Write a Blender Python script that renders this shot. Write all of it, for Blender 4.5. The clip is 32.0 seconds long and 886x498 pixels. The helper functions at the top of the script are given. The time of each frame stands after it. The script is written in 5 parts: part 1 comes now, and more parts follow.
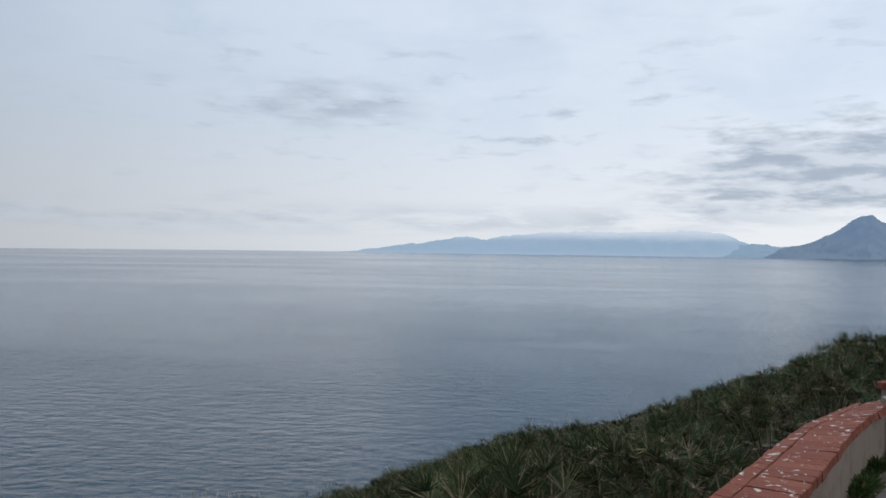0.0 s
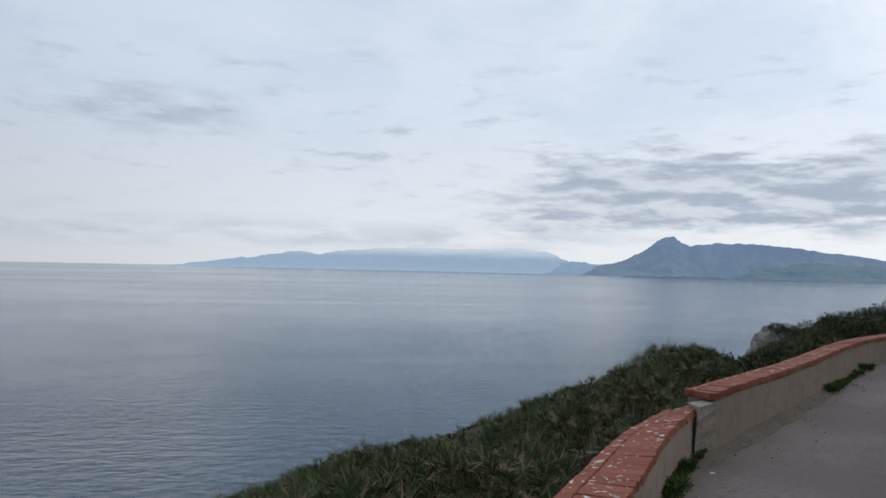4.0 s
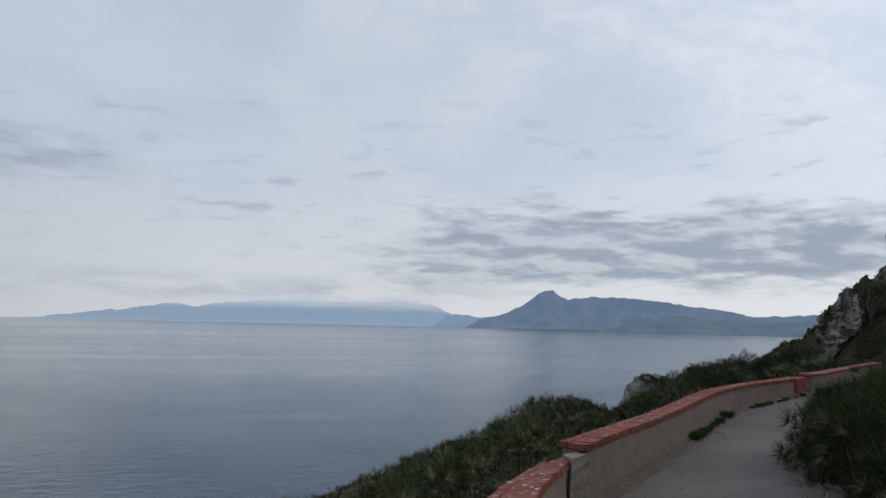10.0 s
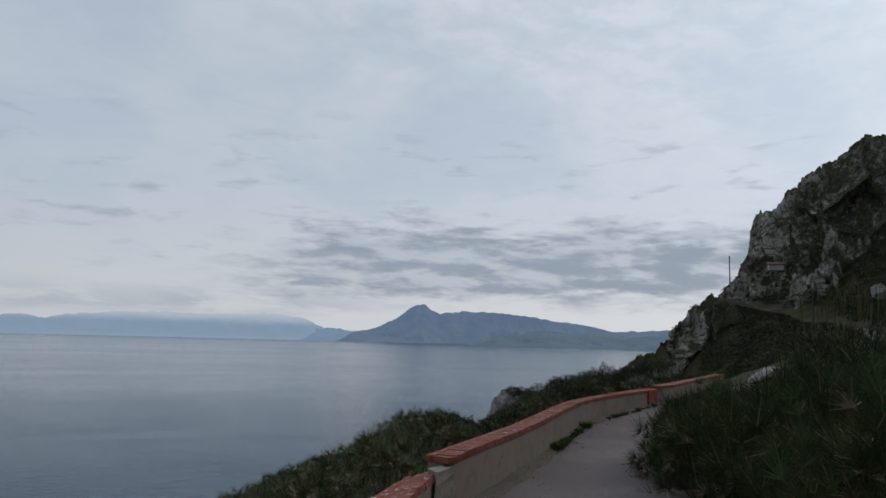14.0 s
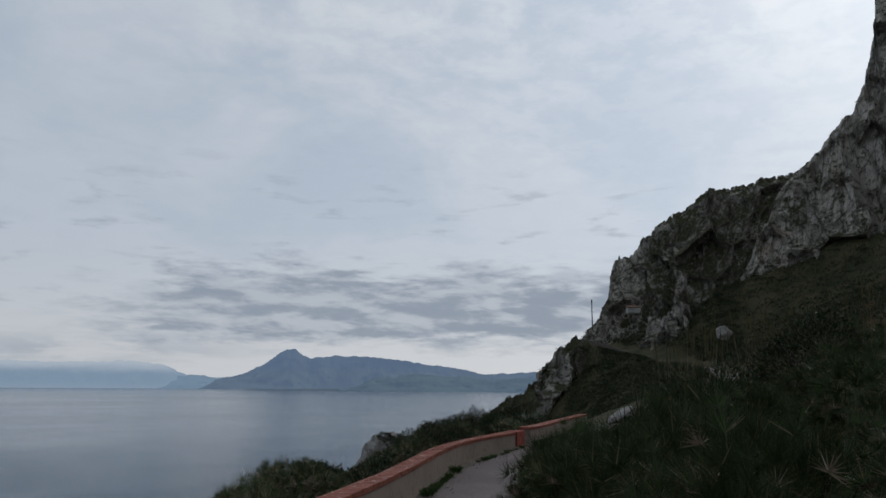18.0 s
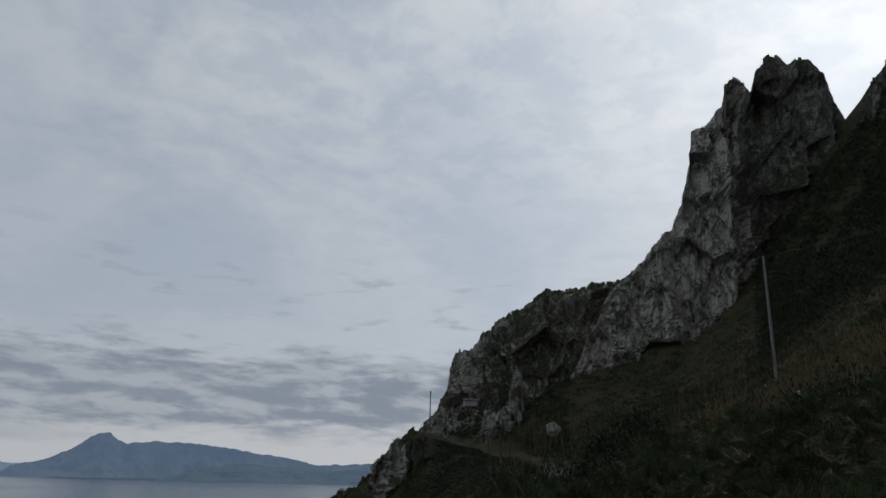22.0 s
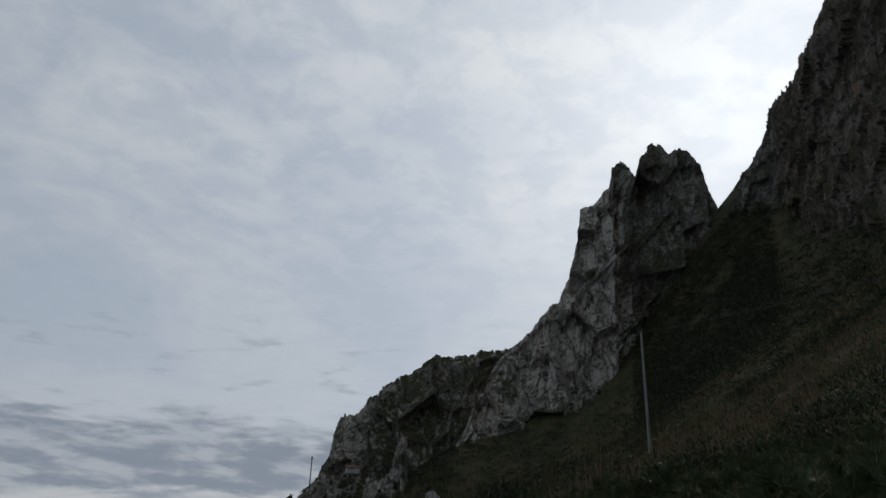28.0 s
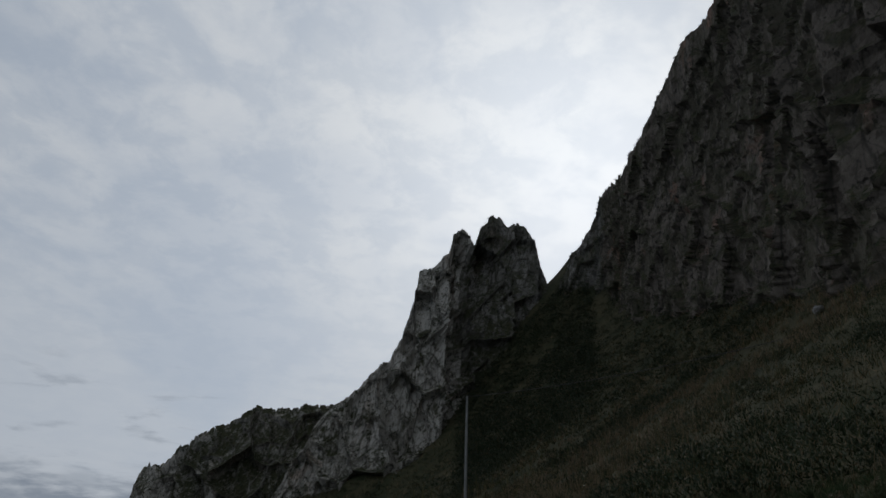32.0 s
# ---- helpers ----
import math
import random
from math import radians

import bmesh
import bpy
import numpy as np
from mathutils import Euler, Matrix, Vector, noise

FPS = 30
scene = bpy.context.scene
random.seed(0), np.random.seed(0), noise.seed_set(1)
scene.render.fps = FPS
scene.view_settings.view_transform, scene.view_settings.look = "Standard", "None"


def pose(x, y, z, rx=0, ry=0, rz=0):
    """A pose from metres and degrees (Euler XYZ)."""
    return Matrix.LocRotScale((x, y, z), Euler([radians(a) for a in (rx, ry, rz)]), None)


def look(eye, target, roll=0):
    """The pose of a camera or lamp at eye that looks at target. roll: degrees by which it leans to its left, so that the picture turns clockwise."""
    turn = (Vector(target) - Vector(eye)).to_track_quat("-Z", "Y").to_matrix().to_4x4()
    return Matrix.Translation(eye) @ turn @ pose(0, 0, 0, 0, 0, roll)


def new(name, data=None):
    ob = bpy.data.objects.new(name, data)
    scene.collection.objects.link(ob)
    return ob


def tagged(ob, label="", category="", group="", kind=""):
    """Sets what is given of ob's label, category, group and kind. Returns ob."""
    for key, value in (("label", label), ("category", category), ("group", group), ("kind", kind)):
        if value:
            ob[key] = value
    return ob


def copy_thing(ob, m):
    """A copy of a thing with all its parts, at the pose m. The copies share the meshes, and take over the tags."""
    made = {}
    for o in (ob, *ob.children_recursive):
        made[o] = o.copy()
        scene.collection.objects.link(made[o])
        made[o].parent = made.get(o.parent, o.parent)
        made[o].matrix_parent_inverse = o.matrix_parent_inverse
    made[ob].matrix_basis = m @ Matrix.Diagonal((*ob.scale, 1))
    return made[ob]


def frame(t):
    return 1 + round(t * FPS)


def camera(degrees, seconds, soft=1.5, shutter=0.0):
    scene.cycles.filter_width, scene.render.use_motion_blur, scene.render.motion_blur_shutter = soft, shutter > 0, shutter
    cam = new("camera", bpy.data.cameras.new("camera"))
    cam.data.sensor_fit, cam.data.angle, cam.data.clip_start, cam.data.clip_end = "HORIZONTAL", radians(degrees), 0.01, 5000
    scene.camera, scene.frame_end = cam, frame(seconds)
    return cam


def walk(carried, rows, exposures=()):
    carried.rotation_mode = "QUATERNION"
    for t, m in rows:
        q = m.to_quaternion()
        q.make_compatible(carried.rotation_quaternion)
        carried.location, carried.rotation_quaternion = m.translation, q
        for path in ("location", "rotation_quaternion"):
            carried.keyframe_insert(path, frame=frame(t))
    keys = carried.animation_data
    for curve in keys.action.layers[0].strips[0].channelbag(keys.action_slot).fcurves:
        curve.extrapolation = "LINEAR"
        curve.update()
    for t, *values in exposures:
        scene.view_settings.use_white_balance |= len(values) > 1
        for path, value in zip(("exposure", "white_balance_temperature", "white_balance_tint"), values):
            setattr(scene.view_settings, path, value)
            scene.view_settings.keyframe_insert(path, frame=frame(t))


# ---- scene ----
EYE = 1.6           # height of the lens over the road, m
SEA = -35.0         # sea level, m
FAR = 4900.0        # how far the sea sheet reaches

cam = camera(62.24, 32.0, soft=1.6)
# seconds, x, y, z, heading (clockwise from +Y), pitch, lean
WALK = [
    (0, -0.030, -0.085, -0.004, 14.34, -0.16, 0.70),
    (0.5, -0.030, -0.086, -0.006, 16.22, -0.26, 0.87),
    (1, -0.034, -0.077, -0.002, 18.53, -0.10, 0.49),
    (1.5, -0.040, -0.063, -0.001, 20.41, 0.00, 0.62),
    (2, -0.037, -0.057, 0.000, 22.00, 0.10, 0.88),
    (2.5, -0.037, -0.044, 0.001, 23.52, 0.36, 0.99),
    (3, -0.031, -0.039, 0.008, 24.86, 0.78, 0.39),
    (3.5, -0.043, -0.020, -0.003, 26.06, 0.88, 1.05),
    (5.5, -0.034, -0.008, -0.002, 30.70, 2.64, 0.40),
    (6, -0.030, 0.000, -0.000, 31.83, 3.00, 0.89),
    (6.5, -0.043, -0.002, 0.003, 32.72, 3.36, 1.17),
    (7, -0.035, -0.001, 0.000, 33.52, 3.60, 0.97),
    (7.5, -0.037, -0.005, 0.002, 34.21, 3.84, 0.82),
    (8, -0.027, -0.002, -0.001, 34.13, 4.17, 0.81),
    (8.5, -0.014, 0.007, -0.000, 34.36, 4.41, 0.74),
    (9, -0.000, 0.000, -0.000, 34.95, 4.73, 0.94),
    (9.5, 0.006, -0.004, -0.003, 35.40, 5.20, 1.13),
    (10, 0.039, 0.014, -0.003, 36.08, 5.55, 1.31),
    (10.5, 0.050, 0.023, -0.005, 37.06, 5.91, 1.15),
    (11, 0.058, 0.034, -0.007, 38.27, 6.37, 1.20),
    (11.5, 0.082, 0.041, -0.011, 39.55, 6.77, 1.19),
    (12, 0.079, 0.043, -0.012, 40.85, 6.96, 1.17),
    (12.5, 0.090, 0.042, -0.015, 41.68, 6.86, 0.99),
    (13, 0.105, 0.041, -0.013, 42.80, 6.58, 1.04),
    (13.5, 0.101, 0.038, -0.008, 44.43, 6.58, 1.60),
    (14, 0.089, 0.021, -0.004, 45.93, 6.85, 1.55),
    (14.5, 0.101, 0.031, -0.011, 46.94, 7.11, 1.21),
    (16.5, 0.151, 0.054, -0.008, 51.41, 8.85, -0.11),
    (17, 0.154, 0.041, -0.003, 52.89, 9.45, 0.02),
    (17.5, 0.139, 0.025, 0.004, 54.33, 9.93, -0.13),
    (18, 0.124, 0.016, 0.008, 55.86, 10.40, 0.52),
    (18.5, 0.124, 0.010, 0.010, 57.56, 11.07, 0.89),
    (19, 0.101, 0.001, 0.014, 59.28, 12.18, 1.44),
    (19.5, 0.083, -0.012, 0.013, 61.11, 13.44, 1.86),
    (20, 0.067, -0.030, 0.012, 62.85, 14.53, 1.82),
    (20.5, 0.041, -0.045, 0.018, 64.37, 15.32, 1.57),
    (21, -0.005, -0.034, 0.007, 65.85, 16.06, 1.54),
    (21.5, -0.044, -0.053, 0.012, 67.12, 16.75, 1.49),
    (22, -0.073, -0.080, 0.013, 68.04, 17.40, 1.53),
    (22.5, -0.092, -0.097, 0.017, 68.87, 17.98, 1.75),
    (23, -0.104, -0.100, 0.008, 69.65, 18.49, 1.86),
    (23.5, -0.102, -0.115, 0.003, 70.60, 18.69, 1.19),
    (24, -0.095, -0.124, 0.001, 71.51, 18.88, 0.76),
    (24.5, -0.077, -0.132, 0.007, 72.70, 19.21, 1.22),
    (25, -0.070, -0.143, 0.012, 73.85, 19.65, 1.57),
    (25.5, -0.061, -0.159, 0.011, 74.59, 20.29, 1.65),
    (26, -0.051, -0.179, 0.018, 75.09, 20.88, 1.68),
    (26.5, -0.041, -0.197, 0.020, 75.71, 21.53, 1.61),
    (28.5, 0.088, -0.314, -0.012, 76.99, 22.84, 2.03),
    (29, 0.096, -0.308, -0.014, 77.77, 23.21, 2.37),
    (29.5, 0.104, -0.283, -0.013, 79.89, 23.66, 2.13),
    (30, 0.112, -0.245, -0.006, 82.67, 24.23, 1.55),
    (30.5, 0.121, -0.209, -0.005, 84.98, 24.85, 2.14),
    (31, 0.125, -0.182, -0.009, 86.79, 25.47, 2.17),
    (31.5, 0.127, -0.165, -0.008, 88.57, 26.40, 2.65),
    (32, 0.127, -0.151, -0.005, 90.21, 27.36, 2.17),
]


def heading(az, el=0.0):
    a, e = radians(az), radians(el)
    return Vector((math.sin(a) * math.cos(e), math.cos(a) * math.cos(e), math.sin(e)))


rows = []
for t, x, y, z, az, el, lean in WALK:
    eye = Vector((x, y, EYE + z))
    rows.append((t, look(eye, eye + heading(az, el), lean)))
EXPOSURES = [(0.0, 0.17), (6.0, 0.06), (9.0, -0.10), (13.0, -0.28), (17.0, -0.40), (18.3, -0.45), (19.2, -0.55), (20.0, -0.57), (21.5, -0.72), (24.0, -0.73), (26.0, -0.70), (32.0, -0.84)]
walk(cam, rows, EXPOSURES)


# ---- world and sun ----
SUN_AZ, SUN_EL = 104.0, 33.0


class Nodes:
    """Short hand for building a node tree."""

    def __init__(self, tree):
        self.t = tree
        self.n = tree.nodes
        self.n.clear()

    def add(self, kind, **ins):
        node = self.n.new(kind)
        for k, v in ins.items():
            self.put(node.inputs[k.replace("_", " ")], v)
        return node

    def put(self, socket, v):
        if hasattr(v, "is_output"):
            self.t.links.new(v, socket)
        elif isinstance(v, tuple) and len(v) == 3 and socket.type == "RGBA":
            socket.default_value = (*v, 1)
        else:
            socket.default_value = v

    def m(self, op, a, b=0.0, c=0.0):
        node = self.n.new("ShaderNodeMath")
        node.operation = op
        for s, v in zip(node.inputs, (a, b, c)):
            self.put(s, v)
        return node.outputs[0]

    def vm(self, op, a, b=(0, 0, 0)):
        node = self.n.new("ShaderNodeVectorMath")
        node.operation = op
        self.put(node.inputs[0], a)
        self.put(node.inputs[1], b)
        return node.outputs[1 if op in ("DOT_PRODUCT", "LENGTH") else 0]

    def mix(self, f, a, b):
        node = self.n.new("ShaderNodeMix")
        node.data_type = "RGBA"
        self.put(node.inputs[0], f)
        self.put(node.inputs[6], a)
        self.put(node.inputs[7], b)
        return node.outputs[2]

    def ramp(self, v, lo, hi, out0=0.0, out1=1.0):
        node = self.n.new("ShaderNodeMapRange")
        node.interpolation_type = "SMOOTHSTEP"
        for s, x in zip(node.inputs, (v, lo, hi, out0, out1)):
            self.put(s, x)
        return node.outputs[0]

    def noise(self, vec, scale, detail=4.0, rough=0.55, dist=0.0):
        node = self.n.new("ShaderNodeTexNoise")
        self.put(node.inputs["Vector"], vec)
        for k, v in (("Scale", scale), ("Detail", detail), ("Roughness", rough), ("Distortion", dist)):
            node.inputs[k].default_value = v
        return node.outputs[0]

    def xyz(self, v):
        node = self.n.new("ShaderNodeSeparateXYZ")
        self.put(node.inputs[0], v)
        return node.outputs

    def vec(self, x, y, z=0.0):
        node = self.n.new("ShaderNodeCombineXYZ")
        for s, v in zip(node.inputs, (x, y, z)):
            self.put(s, v)
        return node.outputs[0]

    def bump(self, h, strength, distance=0.02, normal=None):
        node = self.n.new("ShaderNodeBump")
        self.put(node.inputs["Height"], h)
        node.inputs["Strength"].default_value = strength
        node.inputs["Distance"].default_value = distance
        if normal is not None:
            self.put(node.inputs["Normal"], normal)
        return node.outputs[0]


def make_world():
    world = bpy.data.worlds.new("sky")
    scene.world = world
    world.use_nodes = True
    n = Nodes(world.node_tree)
    way = n.vm("NORMALIZE", n.add("ShaderNodeTexCoord").outputs["Generated"])
    x, y, z = n.xyz(way)
    az = n.m("DEGREES", n.m("ARCTAN2", x, y))
    el = n.m("DEGREES", n.m("ARCSINE", z))
    sky = n.n.new("ShaderNodeTexSky")
    sky.sky_type, sky.sun_disc = "NISHITA", False
    sky.sun_elevation, sky.sun_rotation = radians(SUN_EL), radians(SUN_AZ)
    blue = n.vm("SCALE", sky.outputs[0])
    blue.node.inputs["Scale"].default_value = 0.07
    # thin high cloud, as it lies on a flat sheet overhead
    lift = n.m("MAXIMUM", n.m("ADD", z, 0.10), 0.03)
    flat = n.vec(n.m("DIVIDE", x, lift), n.m("DIVIDE", y, lift))
    veil = n.noise(n.vec(n.m("MULTIPLY", az, 0.05), n.m("MULTIPLY", el, 0.08), 6.1), 1.5, 6, 0.56, 0.5)
    mottled = n.noise(flat, 7.5, 6, 0.62, 0.25)
    streak = n.noise(n.vec(n.m("MULTIPLY", az, 0.02), n.m("MULTIPLY", el, 0.07), 3.7), 1.5, 4, 0.5, 0.5)
    haze = n.ramp(el, -2.0, 18.0, 1.0, 0.0)
    cover = n.m("ADD", n.ramp(veil, 0.34, 0.62, 0.66, 1.0), n.m("MULTIPLY", haze, 0.45))
    cover = n.m("MINIMUM", n.m("MULTIPLY", cover, n.ramp(streak, 0.3, 0.6, 0.90, 1.0)), 0.97)
    sun = heading(SUN_AZ, SUN_EL)
    cosine = n.vm("DOT_PRODUCT", way, tuple(sun))
    near = n.m("MAXIMUM", cosine, 0.0)
    glow = n.m("ADD", n.m("MULTIPLY", n.m("POWER", near, 34.0), 0.46), n.m("ADD", n.m("MULTIPLY", n.m("POWER", near, 8.0), 0.27), n.m("MULTIPLY", n.m("POWER", near, 2.5), 0.10)))
    rippled = n.m("MULTIPLY", n.ramp(mottled, 0.38, 0.62), n.ramp(el, 12.0, 32.0, 0.15, 1.0))
    white = n.mix(n.m("MULTIPLY", rippled, n.ramp(near, 0.35, 0.95, 0.30, 1.0)), (0.650, 0.718, 0.812), (0.810, 0.856, 0.912))
    white = n.mix(n.ramp(el, 0.0, 12.0, 0.8, 0.0), white, (0.790, 0.797, 0.806))
    tone = n.mix(cover, n.mix(0.7, blue, (0.46, 0.59, 0.78)), white)
    tone = n.mix(n.m("MULTIPLY", n.ramp(cosine, 0.76, -0.45, 0.0, 0.58), n.ramp(el, 3.0, 16.0, 0.35, 1.0)), tone, (0.585, 0.71, 0.87))
    # darker away from the sun
    away = n.ramp(cosine, -1.0, 0.2, 0.42, 1.0)
    tone = n.mix(n.m("MULTIPLY", n.m("POWER", near, 9.0), 0.34), tone, (0.84, 0.84, 0.82))
    sc = n.vm("SCALE", tone)
    n.put(sc.node.inputs["Scale"], n.m("MULTIPLY", n.m("ADD", away, glow), n.ramp(az, 0.0, 95.0, 0.93, 1.10)))
    # small grey clouds low over the horizon
    rag = n.noise(n.vec(n.m("MULTIPLY", az, 0.055), n.m("MULTIPLY", el, 0.30), 1.3), 2.6, 7, 0.62, 0.35)
    rag2 = n.noise(n.vec(n.m("MULTIPLY", az, 0.030), n.m("MULTIPLY", el, 0.16), 8.1), 2.2, 6, 0.6, 0.3)

    def window(a0, a1, soft_a, e0, e1, soft_e):
        wa = n.m("MULTIPLY", n.ramp(az, a0 - soft_a, a0 + soft_a), n.ramp(az, a1 - soft_a, a1 + soft_a, 1.0, 0.0))
        we = n.m("MULTIPLY", n.ramp(el, e0 - soft_e, e0 + soft_e), n.ramp(el, e1 - soft_e, e1 + soft_e, 1.0, 0.0))
        return n.m("MULTIPLY", wa, we)

    lumps = n.noise(n.vec(n.m("MULTIPLY", az, 0.11), n.m("MULTIPLY", el, 0.50), 5.2), 2.2, 6, 0.56, 0.2)
    rolls = n.noise(n.vec(n.m("ADD", n.m("MULTIPLY", az, 0.13), n.m("MULTIPLY", el, 0.10)), n.m("MULTIPLY", el, 0.48), 9.4), 2.1, 6, 0.54, 0.15)
    puffs = n.noise(n.vec(n.m("MULTIPLY", az, 0.11), n.m("MULTIPLY", el, 0.46), 2.9), 2.0, 6, 0.56, 0.2)
    shape = n.m("ADD", window(34, 96, 9, 3.4, 7.9, 2.0), n.m("MULTIPLY", n.m("SUBTRACT", lumps, 0.5), 2.3))
    bank = n.m("MULTIPLY", n.ramp(shape, 0.02, 0.72), n.ramp(rolls, 0.36, 0.56, 0.55, 1.0))
    bank = n.m("MULTIPLY", bank, window(30, 100, 8, 2.4, 9.4, 1.3))
    scraps = n.m("MULTIPLY", window(-12, 86, 12, 4.8, 15.5, 4.0), n.m("MULTIPLY", n.ramp(puffs, 0.54, 0.76), 0.66))
    bar = n.m("MULTIPLY", window(-2, 11, 5, 9.4, 12.4, 1.5), n.m("MULTIPLY", n.ramp(n.m("ADD", n.m("MULTIPLY", rag2, 0.5), n.m("MULTIPLY", lumps, 0.5)), 0.42, 0.60), 0.85))
    low = n.m("MULTIPLY", window(-30, 40, 9, 1.2, 3.0, 0.9), n.m("MULTIPLY", n.ramp(rag, 0.36, 0.62), 0.55))
    dark = n.m("MINIMUM", n.m("ADD", n.m("ADD", bank, scraps), n.m("ADD", bar, low)), 1.0)
    shade = n.mix(n.ramp(rolls, 0.38, 0.62), (0.450, 0.512, 0.600), (0.335, 0.397, 0.490))
    out = n.mix(n.m("MULTIPLY", dark, 0.92), sc, shade)
    back = n.add("ShaderNodeBackground", Color=out, Strength=1.0)
    n.t.links.new(back.outputs[0], n.add("ShaderNodeOutputWorld").inputs[0])


make_world()
sun_lamp = new("sun", bpy.data.lights.new("sun", "SUN"))
sun_lamp.data.energy, sun_lamp.data.angle, sun_lamp.data.color = 0.9, radians(14), (1.0, 0.95, 0.88)
sun_lamp.matrix_world = look(heading(SUN_AZ, SUN_EL) * 500, (0, 0, 0))


# ---- materials ----
def material(name):
    mat = bpy.data.materials.new(name)
    mat.use_nodes = True
    n = Nodes(mat.node_tree)
    shader = n.add("ShaderNodeBsdfPrincipled")
    n.t.links.new(shader.outputs[0], n.add("ShaderNodeOutputMaterial").inputs[0])
    return mat, n, shader


def place(n):
    return n.add("ShaderNodeNewGeometry").outputs["Position"]


def island(n):
    return n.add("ShaderNodeNewGeometry").outputs["Random Per Island"]


def mottle(name, a, b, c, scale, fine, rough=0.9, bump=0.4, dist=0.02, spec=0.3):
    """A matt surface of three tones: patches, grain and relief at two scales."""
    mat, n, s = material(name)
    p = place(n)
    big, small = n.noise(p, scale, 5, 0.6), n.noise(p, fine, 4, 0.6)
    col = n.mix(n.ramp(big, 0.35, 0.65), a, b)
    col = n.mix(n.ramp(small, 0.48, 0.72), col, c)
    n.put(s.inputs["Base Color"], col)
    s.inputs["Roughness"].default_value = rough
    s.inputs["Specular IOR Level"].default_value = spec
    n.put(s.inputs["Normal"], n.bump(n.m("ADD", small, n.m("MULTIPLY", big, 0.7)), bump, dist))
    return mat


def leafy(name, a, b, dry, dry_share, rough=0.55, gloss=0.25):
    """Leaves: every blade its own tone, some of them dry."""
    mat, n, s = material(name)
    r = island(n)
    p = place(n)
    col = n.mix(r, a, b)
    col = n.mix(n.ramp(n.noise(p, 1.3, 3), 0.4, 0.65, 0.0, 0.6), col, tuple(v * 0.6 for v in a))
    odd = n.m("FRACT", n.m("MULTIPLY", r, 37.7))
    col = n.mix(n.m("LESS_THAN", odd, dry_share), col, dry)
    n.put(s.inputs["Base Color"], col)
    s.inputs["Roughness"].default_value = rough
    s.inputs["Specular IOR Level"].default_value = gloss
    return mat


def rock_material(name, light, mid, dark, tint, green_from=0.45, stretch=0.28, growth=0.54):
    """Weathered limestone: upright streaks, cracks at two sizes, dark solution pocks, stains and rooted plants."""
    mat, n, s = material(name)
    geo = n.add("ShaderNodeNewGeometry")
    p, nz = geo.outputs["Position"], n.xyz(geo.outputs["Normal"])[2]
    px, py, pz = n.xyz(p)
    tall = n.vec(px, py, n.m("MULTIPLY", pz, stretch))
    patch = n.noise(p, 0.10, 4, 0.6, 0.1)
    streaks = n.noise(tall, 0.55, 7, 0.68, 0.15)
    fine = n.noise(n.vec(px, py, n.m("MULTIPLY", pz, 0.45)), 2.3, 7, 0.72, 0.1)
    bent = n.vec(n.m("MULTIPLY", streaks, 0.6), n.m("MULTIPLY", fine, 0.5), n.m("MULTIPLY", patch, 0.8))

    def cracks(scale, squeeze, width):
        cell = n.n.new("ShaderNodeTexVoronoi")
        cell.feature = "DISTANCE_TO_EDGE"
        n.put(cell.inputs["Vector"], n.vm("ADD", n.vec(px, py, n.m("MULTIPLY", pz, squeeze)), bent))
        cell.inputs["Scale"].default_value = scale
        return n.ramp(cell.outputs["Distance"], 0.0, width, 1.0, 0.0)

    col = n.mix(n.ramp(streaks, 0.34, 0.70, 0.0, 0.75), mid, light)
    col = n.mix(n.ramp(patch, 0.40, 0.62, 0.45, 0.0), col, mid)
    col = n.mix(n.ramp(n.noise(tall, 0.11, 4, 0.6, 0.8), 0.57, 0.70, 0.0, 0.7), col, tint)
    col = n.mix(n.ramp(n.noise(tall, 0.23, 5, 0.6, 0.4), 0.54, 0.70, 0.0, 0.35), col, dark)
    col = n.mix(n.ramp(fine, 0.50, 0.66, 0.0, 0.55), col, dark)
    pocks = n.ramp(n.noise(n.vec(px, py, n.m("MULTIPLY", pz, 0.7)), 1.15, 4, 0.6, 0.2), 0.575, 0.635, 0.0, 0.75)
    col = n.mix(pocks, col, dark)
    col = n.mix(n.m("MULTIPLY", cracks(0.24, 0.30, 0.05), 0.7), col, dark)
    col = n.mix(n.m("MULTIPLY", cracks(0.62, 0.35, 0.045), 0.35), col, dark)
    plant = n.m("MULTIPLY", n.ramp(nz, green_from - 0.15, green_from + 0.2), n.ramp(n.noise(p, 0.5, 5, 0.65), 0.36, 0.52))
    moss = n.m("MULTIPLY", n.ramp(n.noise(n.vec(px, py, n.m("MULTIPLY", pz, 0.7)), 0.20, 6, 0.68, 0.6), growth, growth + 0.05), n.ramp(nz, 0.0, 0.45, 0.45, 1.0))
    plant = n.m("MAXIMUM", plant, moss)
    grass = n.mix(n.ramp(fine, 0.4, 0.6), (0.026, 0.033, 0.015), (0.066, 0.060, 0.032))
    col = n.mix(plant, col, grass)
    n.put(s.inputs["Base Color"], col)
    s.inputs["Roughness"].default_value = 0.95
    s.inputs["Specular IOR Level"].default_value = 0.15
    relief = n.m("SUBTRACT", n.m("ADD", n.m("MULTIPLY", fine, 0.8), streaks), n.m("MULTIPLY", pocks, 0.5))
    n.put(s.inputs["Normal"], n.bump(relief, 0.7, 0.35))
    return mat


